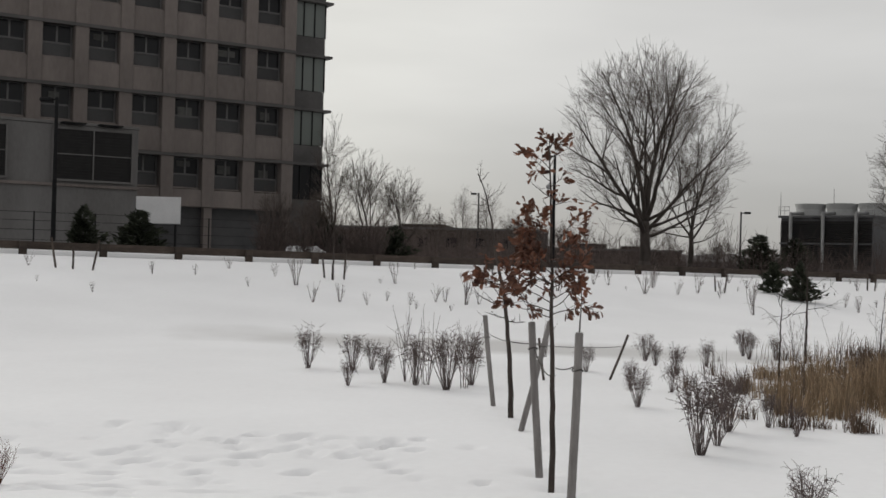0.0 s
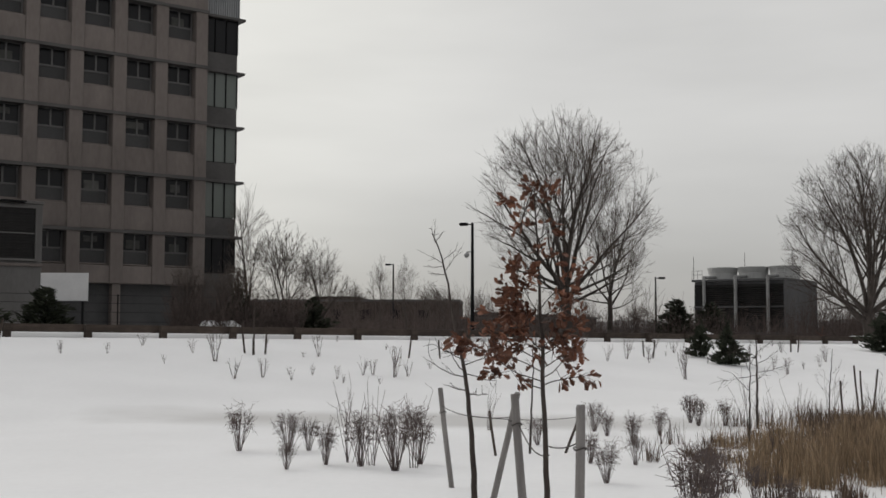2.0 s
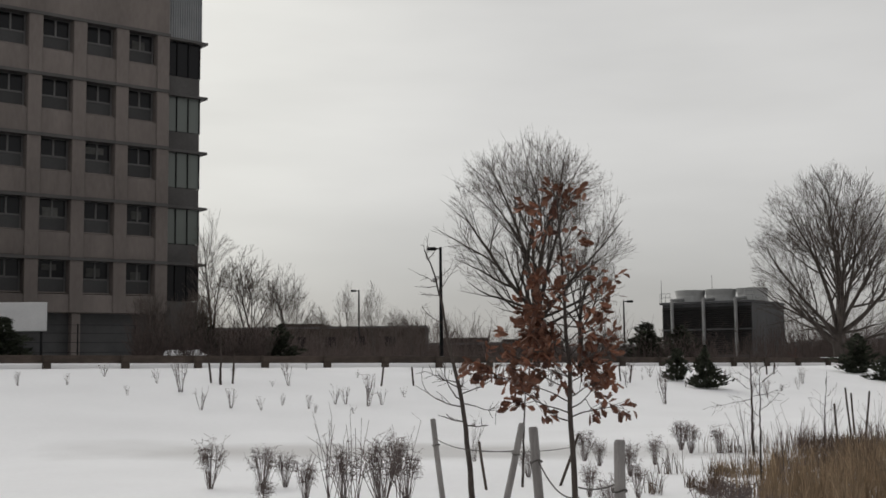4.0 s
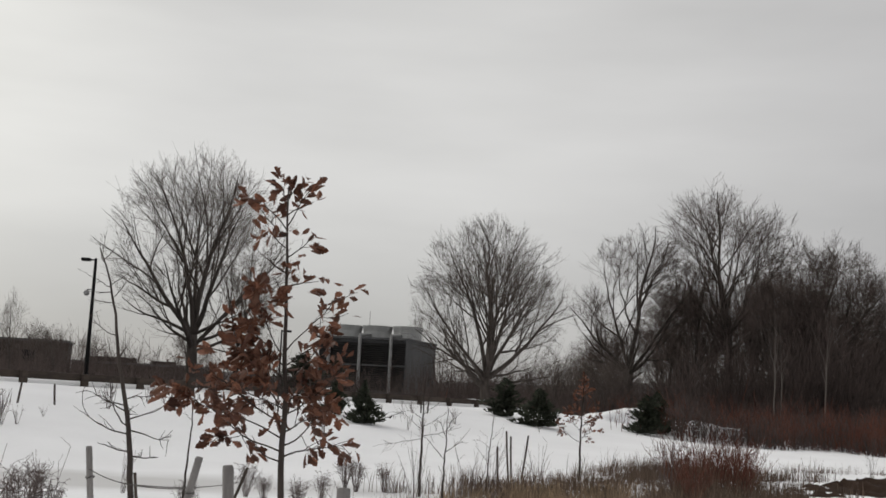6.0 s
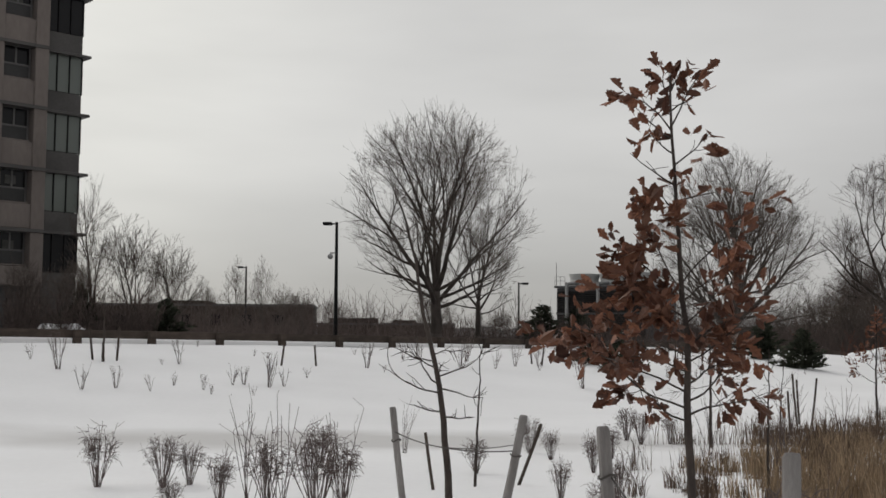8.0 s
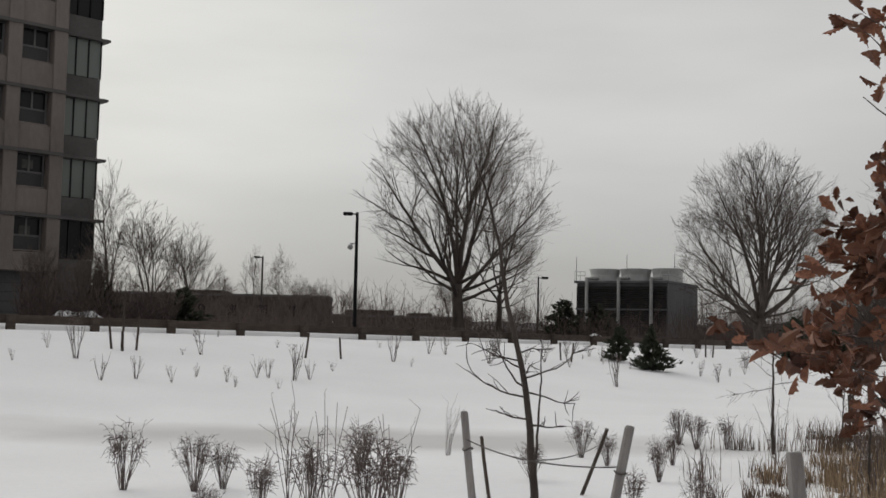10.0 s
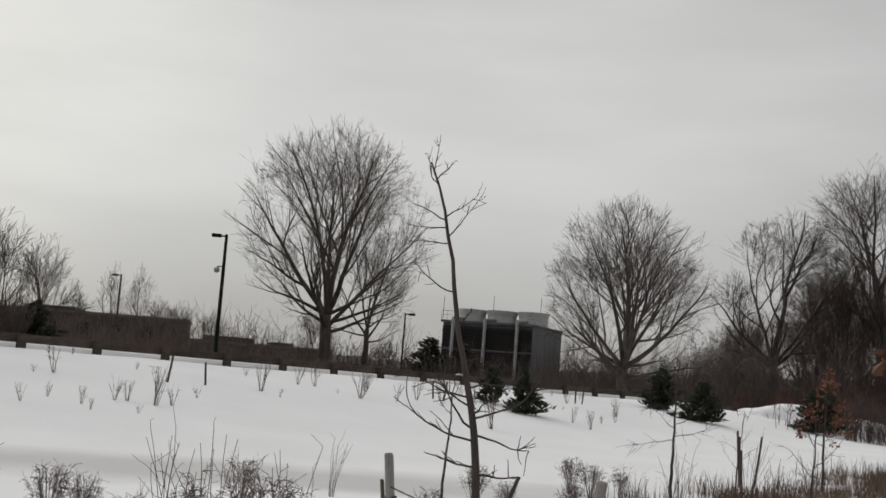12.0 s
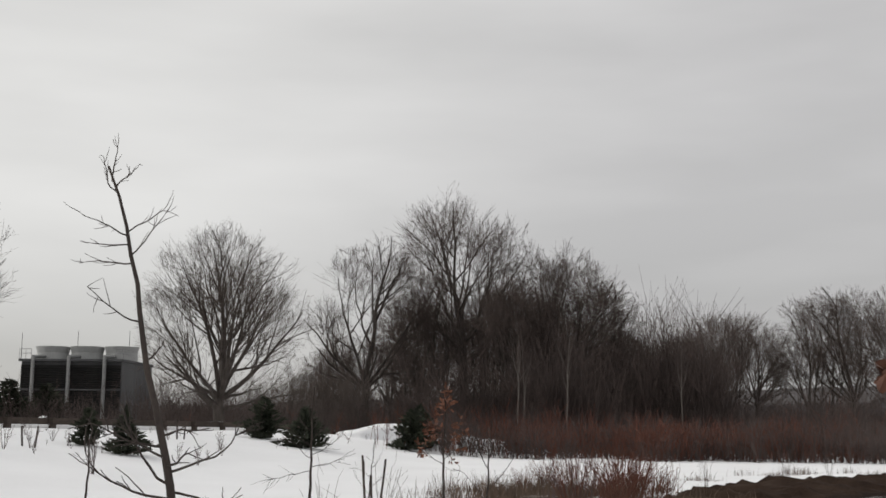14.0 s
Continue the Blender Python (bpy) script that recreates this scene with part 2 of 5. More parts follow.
class Tubes:
    """Tapered tubes along polylines, gathered into one mesh."""

    def __init__(self):
        self.v, self.f = [], []

    def add(self, pts, r0, r1, sides=3):
        pts = np.asarray(pts, float)
        n = len(pts)
        step = pts[1:] - pts[:-1]
        tan = np.concatenate([step[:1], step[1:] + step[:-1], step[-1:]])
        tan /= np.sqrt((tan * tan).sum(1, keepdims=True)) + 1e-9
        ref = np.array([1.0, 0, 0]) if abs(tan[0][0]) < 0.8 else np.array([0, 1.0, 0])
        a = tan[:, [1, 2, 0]] * ref[[2, 0, 1]] - tan[:, [2, 0, 1]] * ref[[1, 2, 0]]
        a /= np.sqrt((a * a).sum(1, keepdims=True)) + 1e-9
        b = tan[:, [1, 2, 0]] * a[:, [2, 0, 1]] - tan[:, [2, 0, 1]] * a[:, [1, 2, 0]]
        ang = np.arange(sides) * 2 * np.pi / sides
        r = np.linspace(r0, r1, n)[:, None, None]
        ring = pts[:, None] + r * (np.cos(ang)[None, :, None] * a[:, None] + np.sin(ang)[None, :, None] * b[:, None])
        o = len(self.v)
        self.v.extend(ring.reshape(-1, 3).tolist())
        for i in range(o, o + (n - 1) * sides, sides):
            self.f.extend([(i + k, i + k + 1, i + k + 1 + sides, i + k + sides) for k in range(sides - 1)])
            self.f.append((i + sides - 1, i, i + sides, i + 2 * sides - 1))
        self.f.append(tuple(range(o + (n - 1) * sides, o + n * sides)))

    def mesh(self, name, mat, smooth=True):
        return mesh_of(name, self.v, self.f, mat, smooth)


def wander(rng, start, way, length, steps, bend, lift=0.0):
    """A crooked line of points that sets out along way; lift bends it up, or down where it is negative."""
    p, d = np.array(start, float), np.array(way, float)
    d /= np.linalg.norm(d)
    out = [p.copy()]
    for _ in range(steps):
        d = d + rng.normal(0, bend, 3) + np.array([0, 0, lift])
        d /= np.linalg.norm(d)
        p = p + d * length / steps
        out.append(p.copy())
    return np.array(out)


# ---- the lie of the land ----
RAIL_START, RAIL_WAY = (-21.3, 40.3), (0.7505, 0.6609)


def ease(a, b, x):
    x = min(1.0, max(0.0, (x - a) / (b - a)))
    return x * x * (3 - 2 * x)


def rail_point(u, s=0.0):
    """A place u metres along the guard rail and s metres from it on the basin's side."""
    return RAIL_START[0] + u * RAIL_WAY[0] + s * RAIL_WAY[1], RAIL_START[1] + u * RAIL_WAY[1] - s * RAIL_WAY[0]


def rail_height(u):
    return 1.28 - 0.0104 * max(-20.0, min(75.0, u))


def height(x, y):
    u = (x - RAIL_START[0]) * RAIL_WAY[0] + (y - RAIL_START[1]) * RAIL_WAY[1]
    s = (x - RAIL_START[0]) * RAIL_WAY[1] - (y - RAIL_START[1]) * RAIL_WAY[0]
    top, low = rail_height(u), -0.62
    bank = -0.1 - 0.5 * ease(6, 12, y)
    k = ease(0, 19, s)
    z = top * (1 - k) + low * k + (bank - low) * k * (1 - ease(8, 14, y))
    if s < 0:
        z = top + 0.012 * max(0.0, min(100.0, -s) - 3)
    e = ease(58, 84, u)
    return z * (1 - e) + low * e


PRINTS = []
print_rng = random.Random(4)
for _ in range(190):
    PRINTS.append((print_rng.gauss(-2.6, 1.7), print_rng.uniform(8.2, 14.0), print_rng.uniform(0.07, 0.12), print_rng.uniform(0.03, 0.10)))


def snow_height(x, y):
    z = height(x, y)
    z += 0.05 * noise.noise(Vector((x * 0.22, y * 0.22, 0))) + 0.018 * noise.noise(Vector((x * 0.9, y * 0.9, 3)))
    if -7 < x < 2 and 7 < y < 15:
        z += 0.008 * noise.noise(Vector((x * 3.0, y * 3.0, 7)))
        for px, py, r, d in PRINTS:
            q = ((x - px) / r) ** 2 + ((y - py) / (1.7 * r)) ** 2
            if q < 3.2:
                z += -d * math.exp(-q * q * 1.6) + 0.10 * d * math.exp(-((q - 2.2) ** 2) * 3)
    if 0 < x < 2 and 10 < y < 16:
        for px, py in ((0.96, 12.15), (1.40, 10.8), (1.17, 11.4), (0.45, 15.35)):
            z -= 0.07 * math.exp(-((x - px) ** 2 + (y - py) ** 2) / 0.03)
    return z


def ground_sheet():
    xs = np.concatenate([np.linspace(-420, -60, 14)[:-1], np.linspace(-60, -12, 34)[:-1], np.linspace(-12, -5.2, 22)[:-1], np.linspace(-5.2, 0.6, 72)[:-1], np.linspace(0.6, 2.0, 18)[:-1], np.linspace(2.0, 14, 42)[:-1], np.linspace(14, 70, 48)[:-1], np.linspace(70, 420, 14)])
    ys = np.concatenate([np.linspace(-200, -2, 12)[:-1], np.linspace(-2, 8, 22)[:-1], np.linspace(8, 14.2, 76)[:-1], np.linspace(14.2, 34, 60)[:-1], np.linspace(34, 84, 64)[:-1], np.linspace(84, 700, 24)])
    verts = [(x, y, snow_height(x, y)) for y in ys for x in xs]
    w = len(xs)
    faces = [(j * w + i, j * w + i + 1, (j + 1) * w + i + 1, (j + 1) * w + i) for j in range(len(ys) - 1) for i in range(w - 1)]
    return tagged(new("ground", mesh_of("ground", verts, faces, SNOW, True)), "snow-covered ground of a drained basin with footprints", "snow", kind="structure")


ground_sheet()


def blob_sheet(name, centre, rx, ry, z, mat, rng, label, category, turn=0.0, rough=0.25):
    """A flat sheet with an uneven rim that follows the ground where z is None."""
    verts, faces, rings, n = [(*centre, 0)], [], 10, 64
    wob = [1 + rough * noise.noise(Vector((math.cos(a * math.tau / n) * 2.2, math.sin(a * math.tau / n) * 2.2, rng))) + 0.4 * rough * noise.noise(Vector((math.cos(a * math.tau / n) * 9, math.sin(a * math.tau / n) * 9, rng))) for a in range(n)]
    for r in range(1, rings + 1):
        for a in range(n):
            th = a * math.tau / n
            dx, dy = rx * wob[a] * r / rings * math.cos(th), ry * wob[a] * r / rings * math.sin(th)
            verts.append((centre[0] + dx * math.cos(turn) - dy * math.sin(turn), centre[1] + dx * math.sin(turn) + dy * math.cos(turn), 0))
    for a in range(n):
        faces.append((0, 1 + a, 1 + (a + 1) % n))
        for r in range(rings - 1):
            o = 1 + r * n
            faces.append((o + a, o + n + a, o + n + (a + 1) % n, o + (a + 1) % n))
    verts = [(x, y, z if z is not None else snow_height(x, y) + 0.006) for x, y, _ in verts]
    return tagged(new(name, mesh_of(name, verts, faces, mat, True)), label, category, kind="structure")
blob_sheet("pond_water", (23.6, 28.6), 9.2, 4.0, -0.50, WATER, 5.1, "dark open water of a thawing pond", "water", 0.45)


def soil_bank():
    """A dark ragged bank of wet soil behind the open water."""
    verts, faces, n, w = [], [], 240, 17
    for i in range(n):
        k = i / (n - 1)
        x, y = 14.6 + 25 * k, 28.3 + 10.0 * k ** 0.45
        ends = min(1, k * 9, (1 - k) * 9)
        for j in range(w):
            q = j / (w - 1) * 2 - 1
            width = (0.45 + 2.7 * ease(0.06, 0.28, k) + 1.0 * noise.noise(Vector((k * 6, 1, 0)))) * (0.15 + 0.85 * ends)
            h = (0.10 + 0.16 * ease(0.1, 0.35, k) + 0.20 * noise.noise(Vector((k * 14, 4, 0))) + 0.20 * noise.noise(Vector((k * 60, 9, 0)))) * ends * (1 - q * q)
            px, py = x - 0.31 * q * width, y + 0.95 * q * width
            verts.append((px, py, snow_height(px, py) - 0.05 + h + ends * (0.22 * noise.noise(Vector((px * 2.2, py * 2.2, 2))) + 0.10 * noise.noise(Vector((px * 6.5, py * 6.5, 4))))))
    for i in range(n - 1):
        for j in range(w - 1):
            faces.append((i * w + j, (i + 1) * w + j, (i + 1) * w + j + 1, i * w + j + 1))
    tagged(new("soil_bank", mesh_of("soil_bank", verts, faces, MUD, True)), "dark wet soil bank behind open water", "soil", kind="structure")


soil_bank()


def strip(name, u0, u1, s0, s1, mat, label, category, lift):
    verts, faces, n = [], [], 60
    for i in range(n + 1):
        for s in (s0, s1):
            x, y = rail_point(u0 + (u1 - u0) * i / n, s)
            verts.append((x, y, height(x, y) + lift))
    faces = [(2 * i, 2 * i + 2, 2 * i + 3, 2 * i + 1) for i in range(n)]
    tagged(new(name, mesh_of(name, verts, faces, mat)), label, category, kind="structure")


strip("parking_lot", -30, 62, -3.0, -24.0, ASPHALT, "cleared dark asphalt parking lot behind the guard rail", "pavement", 0.12)


# ---- timber guard rail along the crest ----
def guard_rail():
    x0, y0 = rail_point(-9.0)
    rail = empty("guard_rail", Matrix.Translation((x0, y0, height(x0, y0))), "weathered brown timber guard rail on short posts", "guard rail")
    post = box_mesh("post", TIMBER, -0.13, -0.13, -0.5, 0.13, 0.13, 0.50, bevel=0.015)
    turn = math.atan2(RAIL_WAY[1], RAIL_WAY[0])
    base = Matrix.Translation((x0, y0, height(x0, y0))).inverted()
    count = 29
    for i in range(count):
        u = -9.0 + 3.0 * i
        x, y = rail_point(u)
        z = height(x, y)
        kid("post", post, rail, base @ Matrix.Translation((x, y, z)) @ Matrix.Rotation(turn, 4, "Z"))
        if i < count - 1:
            xb, yb = rail_point(u + 3.0)
            zb = height(xb, yb)
            bm = box(bmesh.new(), 0.006, 0.133, 0.20, 2.994, 0.25, 0.50, bevel=0.012)
            for v in bm.verts:
                v.co.z += (zb - z) * v.co.x / 3.0
            beam = part("beam", bm, TIMBER, rail)
            beam.matrix_local = base @ Matrix.Translation((x, y, z)) @ Matrix.Rotation(turn, 4, "Z")


guard_rail()


def snow_berm():
    """Snow pushed up against the back of the rail."""
    verts, faces, n = [], [], 240
    profile = ((-0.3, 0.0), (-0.5, 0.16), (-0.9, 0.25), (-1.5, 0.26), (-2.2, 0.18), (-2.9, 0.0))
    w = len(profile)
    for i in range(n + 1):
        u = -9 + 84 * i / n
        for s, h in profile:
            x, y = rail_point(u, s + 0.1 * noise.noise(Vector((u * 0.5, s, 2))))
            verts.append((x, y, height(x, y) - 0.06 + h * (1 + 0.3 * noise.noise(Vector((u * 0.35, s, 8)))) + 0.06))
    for i in range(n):
        for j in range(w - 1):
            faces.append((i * w + j, i * w + j + 1, (i + 1) * w + j + 1, (i + 1) * w + j))
    tagged(new("snow_berm", mesh_of("snow_berm", verts, faces, SNOW, True)), "low ridge of ploughed snow behind the guard rail", "snow", kind="structure")


snow_berm()


def chain_fence():
    x0, y0 = rail_point(-16, -26)
    m = Matrix.Translation((x0, y0, height(x0, y0))) @ Matrix.Rotation(math.atan2(RAIL_WAY[1], RAIL_WAY[0]), 4, "Z")
    fence = empty("wire_fence", m, "black wire fence with slim posts behind the lot", "fence")
    post = bpy.data.meshes.new("post")
    bm = cone(bmesh.new(), (0, 0, -0.2), (0, 0, 2.0), 0.05, 0.045, 8)
    bm.to_mesh(post)
    bm.free()
    post.materials.append(BLACK)
    for i in range(12):
        kid("post", post, fence, Matrix.Translation((i * 3.6, 0, 0)))
    for z in (0.3, 0.9, 1.45, 1.95):
        t = Tubes()
        t.add([(0, 0, z), (20, 0, z), (39.6, 0, z)], 0.014, 0.014, 4)
        kid("rail", t.mesh("rail", BLACK), fence)


chain_fence()


# ---- office building ----
TURN = math.radians(42.7)
STOREY, BAY, BAYS, SILLS = 4.06, 3.0, 12, 5


def office_building():
    origin = Matrix.Translation((-22.28, 84.04, 1.0)) @ Matrix.Rotation(TURN, 4, "Z")
    b = empty("office_building", origin, "tall brown-grey precast concrete office building with gridded windows", "building")
    right = -3.0                      # where the concrete grid meets the glazed corner bay
    left = right - 2.0 - BAY * (BAYS - 0.5)
    first = 7.26                      # head of the lowest window row above the ground
    roof = first + STOREY * (SILLS - 1) + 6.2
    part("core", box(bmesh.new(), left, 0.55, 0, right - 0.01, 26, roof - 0.4), GREY_WALL, b)
    part("roof", box(bmesh.new(), left - 0.2, 0.1, roof - 0.395, 0.1, 26.2, roof), SPANDREL, b)
    pillar = box_mesh("pillar", CONCRETE, -0.46, -0.40, 3.7, 0.46, 0.545, first + STOREY * (SILLS - 1) + 0.12, bevel=0.04)
    for i in range(BAYS + 1):
        x = right - 0.49 if i == 0 else right - 2.0 - BAY * (i - 0.5) + (0.48 if i == BAYS else 0)
        kid("pillar", pillar, b, Matrix.Translation((x, 0, 0)))
    for k in range(SILLS):
        z = first + STOREY * k
        hi = z + STOREY - 2.32 if k < SILLS - 1 else roof - 0.4
        bm = box(bmesh.new(), left, -0.28, z + 0.12, right, 0.50, hi, bevel=0.05)
        part("concrete_band", bm, CONCRETE, b)
        # drip ledge, coloured dark to draw the shadow line over the windows
        bm = box(bmesh.new(), left, -0.50, z - 0.10, right, 0.5, z + 0.118)
        part("shadow_drip_ledge", bm, SPANDREL, b)
    part("concrete_band", box(bmesh.new(), left, -0.28, 3.7, right, 0.5, first - 2.34, bevel=0.05), CONCRETE, b)
    # recessed ground floor
    part("ground_floor_wall", box(bmesh.new(), left, 0.5, 0.0, right, 0.54, 3.69), WINDOW_PANEL, b, "dark recessed ground floor front")
    col = box_mesh("column", CONCRETE, -0.3, -0.2, 0, 0.3, 0.4, 3.69, bevel=0.03)
    for i in range(0, BAYS + 1, 2):
        kid("column", col, b, Matrix.Translation((right - 0.4 - BAY * i, 0, 0)))
    # one window, then repeats on the same meshes
    w2 = (BAY - 0.98) / 2
    bm = bmesh.new()
    for d in ((-w2, 0.25, -2.2, -w2 + 0.12, 0.37, 0.0), (w2 - 0.12, 0.25, -2.2, w2, 0.37, 0.0), (-w2 + 0.12, 0.25, -0.14, w2 - 0.12, 0.37, 0.0), (-w2 + 0.12, 0.25, -1.34, w2 - 0.12, 0.37, -1.22), (-0.06, 0.25, -1.22, 0.06, 0.37, -0.14)):
        box(bm, *d)
    frame_me = bpy.data.meshes.new("window_frame")
    bm.to_mesh(frame_me)
    bm.free()
    frame_me.materials.append(FRAME)
    pane_me = box_mesh("pane", PANE, -w2 + 0.12, 0.31, -1.22, -0.06, 0.33, -0.14)
    panel_me = box_mesh("lower_panel", WINDOW_PANEL, -w2 + 0.12, 0.29, -2.2, w2 - 0.12, 0.36, -1.34)
    sill_me = box_mesh("window_sill", CONCRETE, -w2, -0.1, -2.3, w2, 0.4, -2.2, bevel=0.02)
    blind_me = box_mesh("blind", BLIND, -w2 + 0.2, 0.285, -1.2, 0.5, 0.30, -0.55)
    rng = random.Random(7)
    for k in range(SILLS):
        for i in range(BAYS):
            x = right - 2.0 - BAY * i
            wob = empty("window", Matrix.Identity(4), "", "")
            wob.parent = b
            wob.matrix_local = Matrix.Translation((x, 0, first + STOREY * k))
            kid("window_frame", frame_me, wob)
            kid("pane", pane_me, wob)
            kid("pane", pane_me, wob, Matrix.Translation((w2 - 0.06, 0, 0)))
            kid("lower_panel", panel_me, wob)
            kid("window_sill", sill_me, wob)
            if rng.random() < 0.35:
                sc = Matrix.Diagonal((rng.uniform(0.5, 1.0), 1, rng.uniform(0.6, 1.5), 1))
                kid("blind", blind_me, wob, sc)
    # glazed corner bay with thin ledges
    part("corner_core", box(bmesh.new(), right, 0.9, 0, -0.5, 25.9, roof - 3.4), LOUVRE, b)
    dark_c = box_mesh("pane", PANE, 0.0, 0.60, -2.55, 0.80, 0.64, -0.05)
    pane_c = box_mesh("pane", GREEN_PANE, 0.0, 0.60, -2.55, 0.80, 0.64, -0.05)
    post_c = box_mesh("mullion", BLACK, -0.03, 0.50, -2.6, 0.03, 0.66, 0.0)
    side_c = box_mesh("side_pane", GREEN_PANE, -0.30, 0.7, -2.55, -0.26, 3.2, -0.05)
    for k in range(SILLS):
        z = first + STOREY * k
        part("ledge", box(bmesh.new(), right + 0.005, 0.15, z - 0.05, 0.25, 3.6, z + 0.13, bevel=0.02), SPANDREL, b)
        part("spandrel", box(bmesh.new(), right + 0.005, 0.55, z + 0.13, -0.24, 3.3, z + STOREY - 2.6), SPANDREL, b)
        cb = empty("corner_window", Matrix.Identity(4), "", "")
        cb.parent = b
        cb.matrix_local = Matrix.Translation((0, 0, z))
        for j in range(3):
            kid("pane", dark_c if k in (0, SILLS - 1) else pane_c, cb, Matrix.Translation((right + 0.17 + 0.89 * j, 0, 0)))
        for j in range(4):
            kid("mullion", post_c, cb, Matrix.Translation((right + 0.10 + 0.89 * j, 0, 0)))
        kid("side_pane", side_c, cb)
        if k == 0:
            part("spandrel", box(bmesh.new(), right + 0.005, 0.55, 0, -0.24, 3.3, z - 2.62), SPANDREL, b)
    # ribbed steel cladding above the corner bay
    z0 = first + STOREY * (SILLS - 1) + 0.135
    bm = box(bmesh.new(), right + 0.01, 0.5, z0, -0.1, 25.8, roof - 0.4)
    for j in range(16):
        x = right + 0.08 + 0.18 * j
        box(bm, x, 0.42, z0 + 0.02, x + 0.07, 0.5, roof - 0.42)
    part("steel_cladding", bm, METAL, b, "pale ribbed steel cladding")


office_building()


# ---- plant house with louvred front, before the office building ----
def plant_house():
    m = Matrix.Translation((-30.75, 69.05, 1.05)) @ Matrix.Rotation(math.radians(41.5), 4, "Z") @ Matrix.Scale(0.92, 4)
    h = empty("plant_house", m, "grey plant house with large dark louvred openings", "building")
    part("wall", box(bmesh.new(), -17, 0, 0, 0.35, 4.2, 8.85, bevel=0.03), GREY_WALL, h)
    for x0, x1 in ((-5.3, -0.15), (-13.6, -8.4)):
        lv = empty("louvre", Matrix.Identity(4), "", "")
        lv.parent = h
        part("louvre_back", box(bmesh.new(), x0, -0.06, 5.2, x1, -0.004, 8.55), LOUVRE, lv)
        bm = bmesh.new()
        for d in ((x0 - 0.14, -0.2, 5.06, x0, -0.003, 8.69), (x1, -0.2, 5.06, x1 + 0.14, -0.003, 8.69), (x0, -0.2, 8.55, x1, -0.003, 8.69), (x0, -0.2, 5.06, x1, -0.003, 5.2), ((x0 + x1) / 2 - 0.04, -0.18, 5.2, (x0 + x1) / 2 + 0.04, -0.062, 8.55), (x0, -0.17, 6.85, x1, -0.062, 6.92)):
            box(bm, *d)
        part("louvre_frame", bm, GREY_WALL, lv)
        slat = box_mesh("slat", LOUVRE, x0, -0.15, 0, x1, -0.065, 0.025)
        for j in range(16):
            z = 5.25 + 0.2 * j
            if abs(z - 6.86) > 0.06:
                kid("slat", slat, lv, Matrix.Translation((0, 0, z)))
        for j in (0.22, 0.70):
            part("hood", box(bmesh.new(), x0 + (x1 - x0) * j - 0.8, -0.7, 8.9, x0 + (x1 - x0) * j + 0.8, 0.5, 9.0, bevel=0.02), BLACK, h, "flat black vent hood")
    part("parapet", box(bmesh.new(), -17.05, -0.06, 8.86, 0.4, 0.3, 9.06, bevel=0.02), GREY_WALL, h)
    part("ledge", box(bmesh.new(), -17.05, -0.14, 4.7, 0.4, 0, 4.9, bevel=0.02), CONCRETE, h)


plant_house()


def white_sign():
    m = Matrix.Translation((-26.2, 63.0, height(-26.2, 63.0))) @ Matrix.Rotation(math.radians(8), 4, "Z")
    s = empty("sign_board", m, "blank white sign board on two posts", "sign")
    part("board", box(bmesh.new(), -1.3, -0.06, 1.75, 1.3, 0.06, 3.3, bevel=0.02), WHITE, s)
    me = box_mesh("post", BLACK, -0.06, 0.061, -0.1, 0.06, 0.18, 3.2)
    for x in (-1.0, 1.0):
        kid("post", me, s, Matrix.Translation((x, 0, 0)))


white_sign()


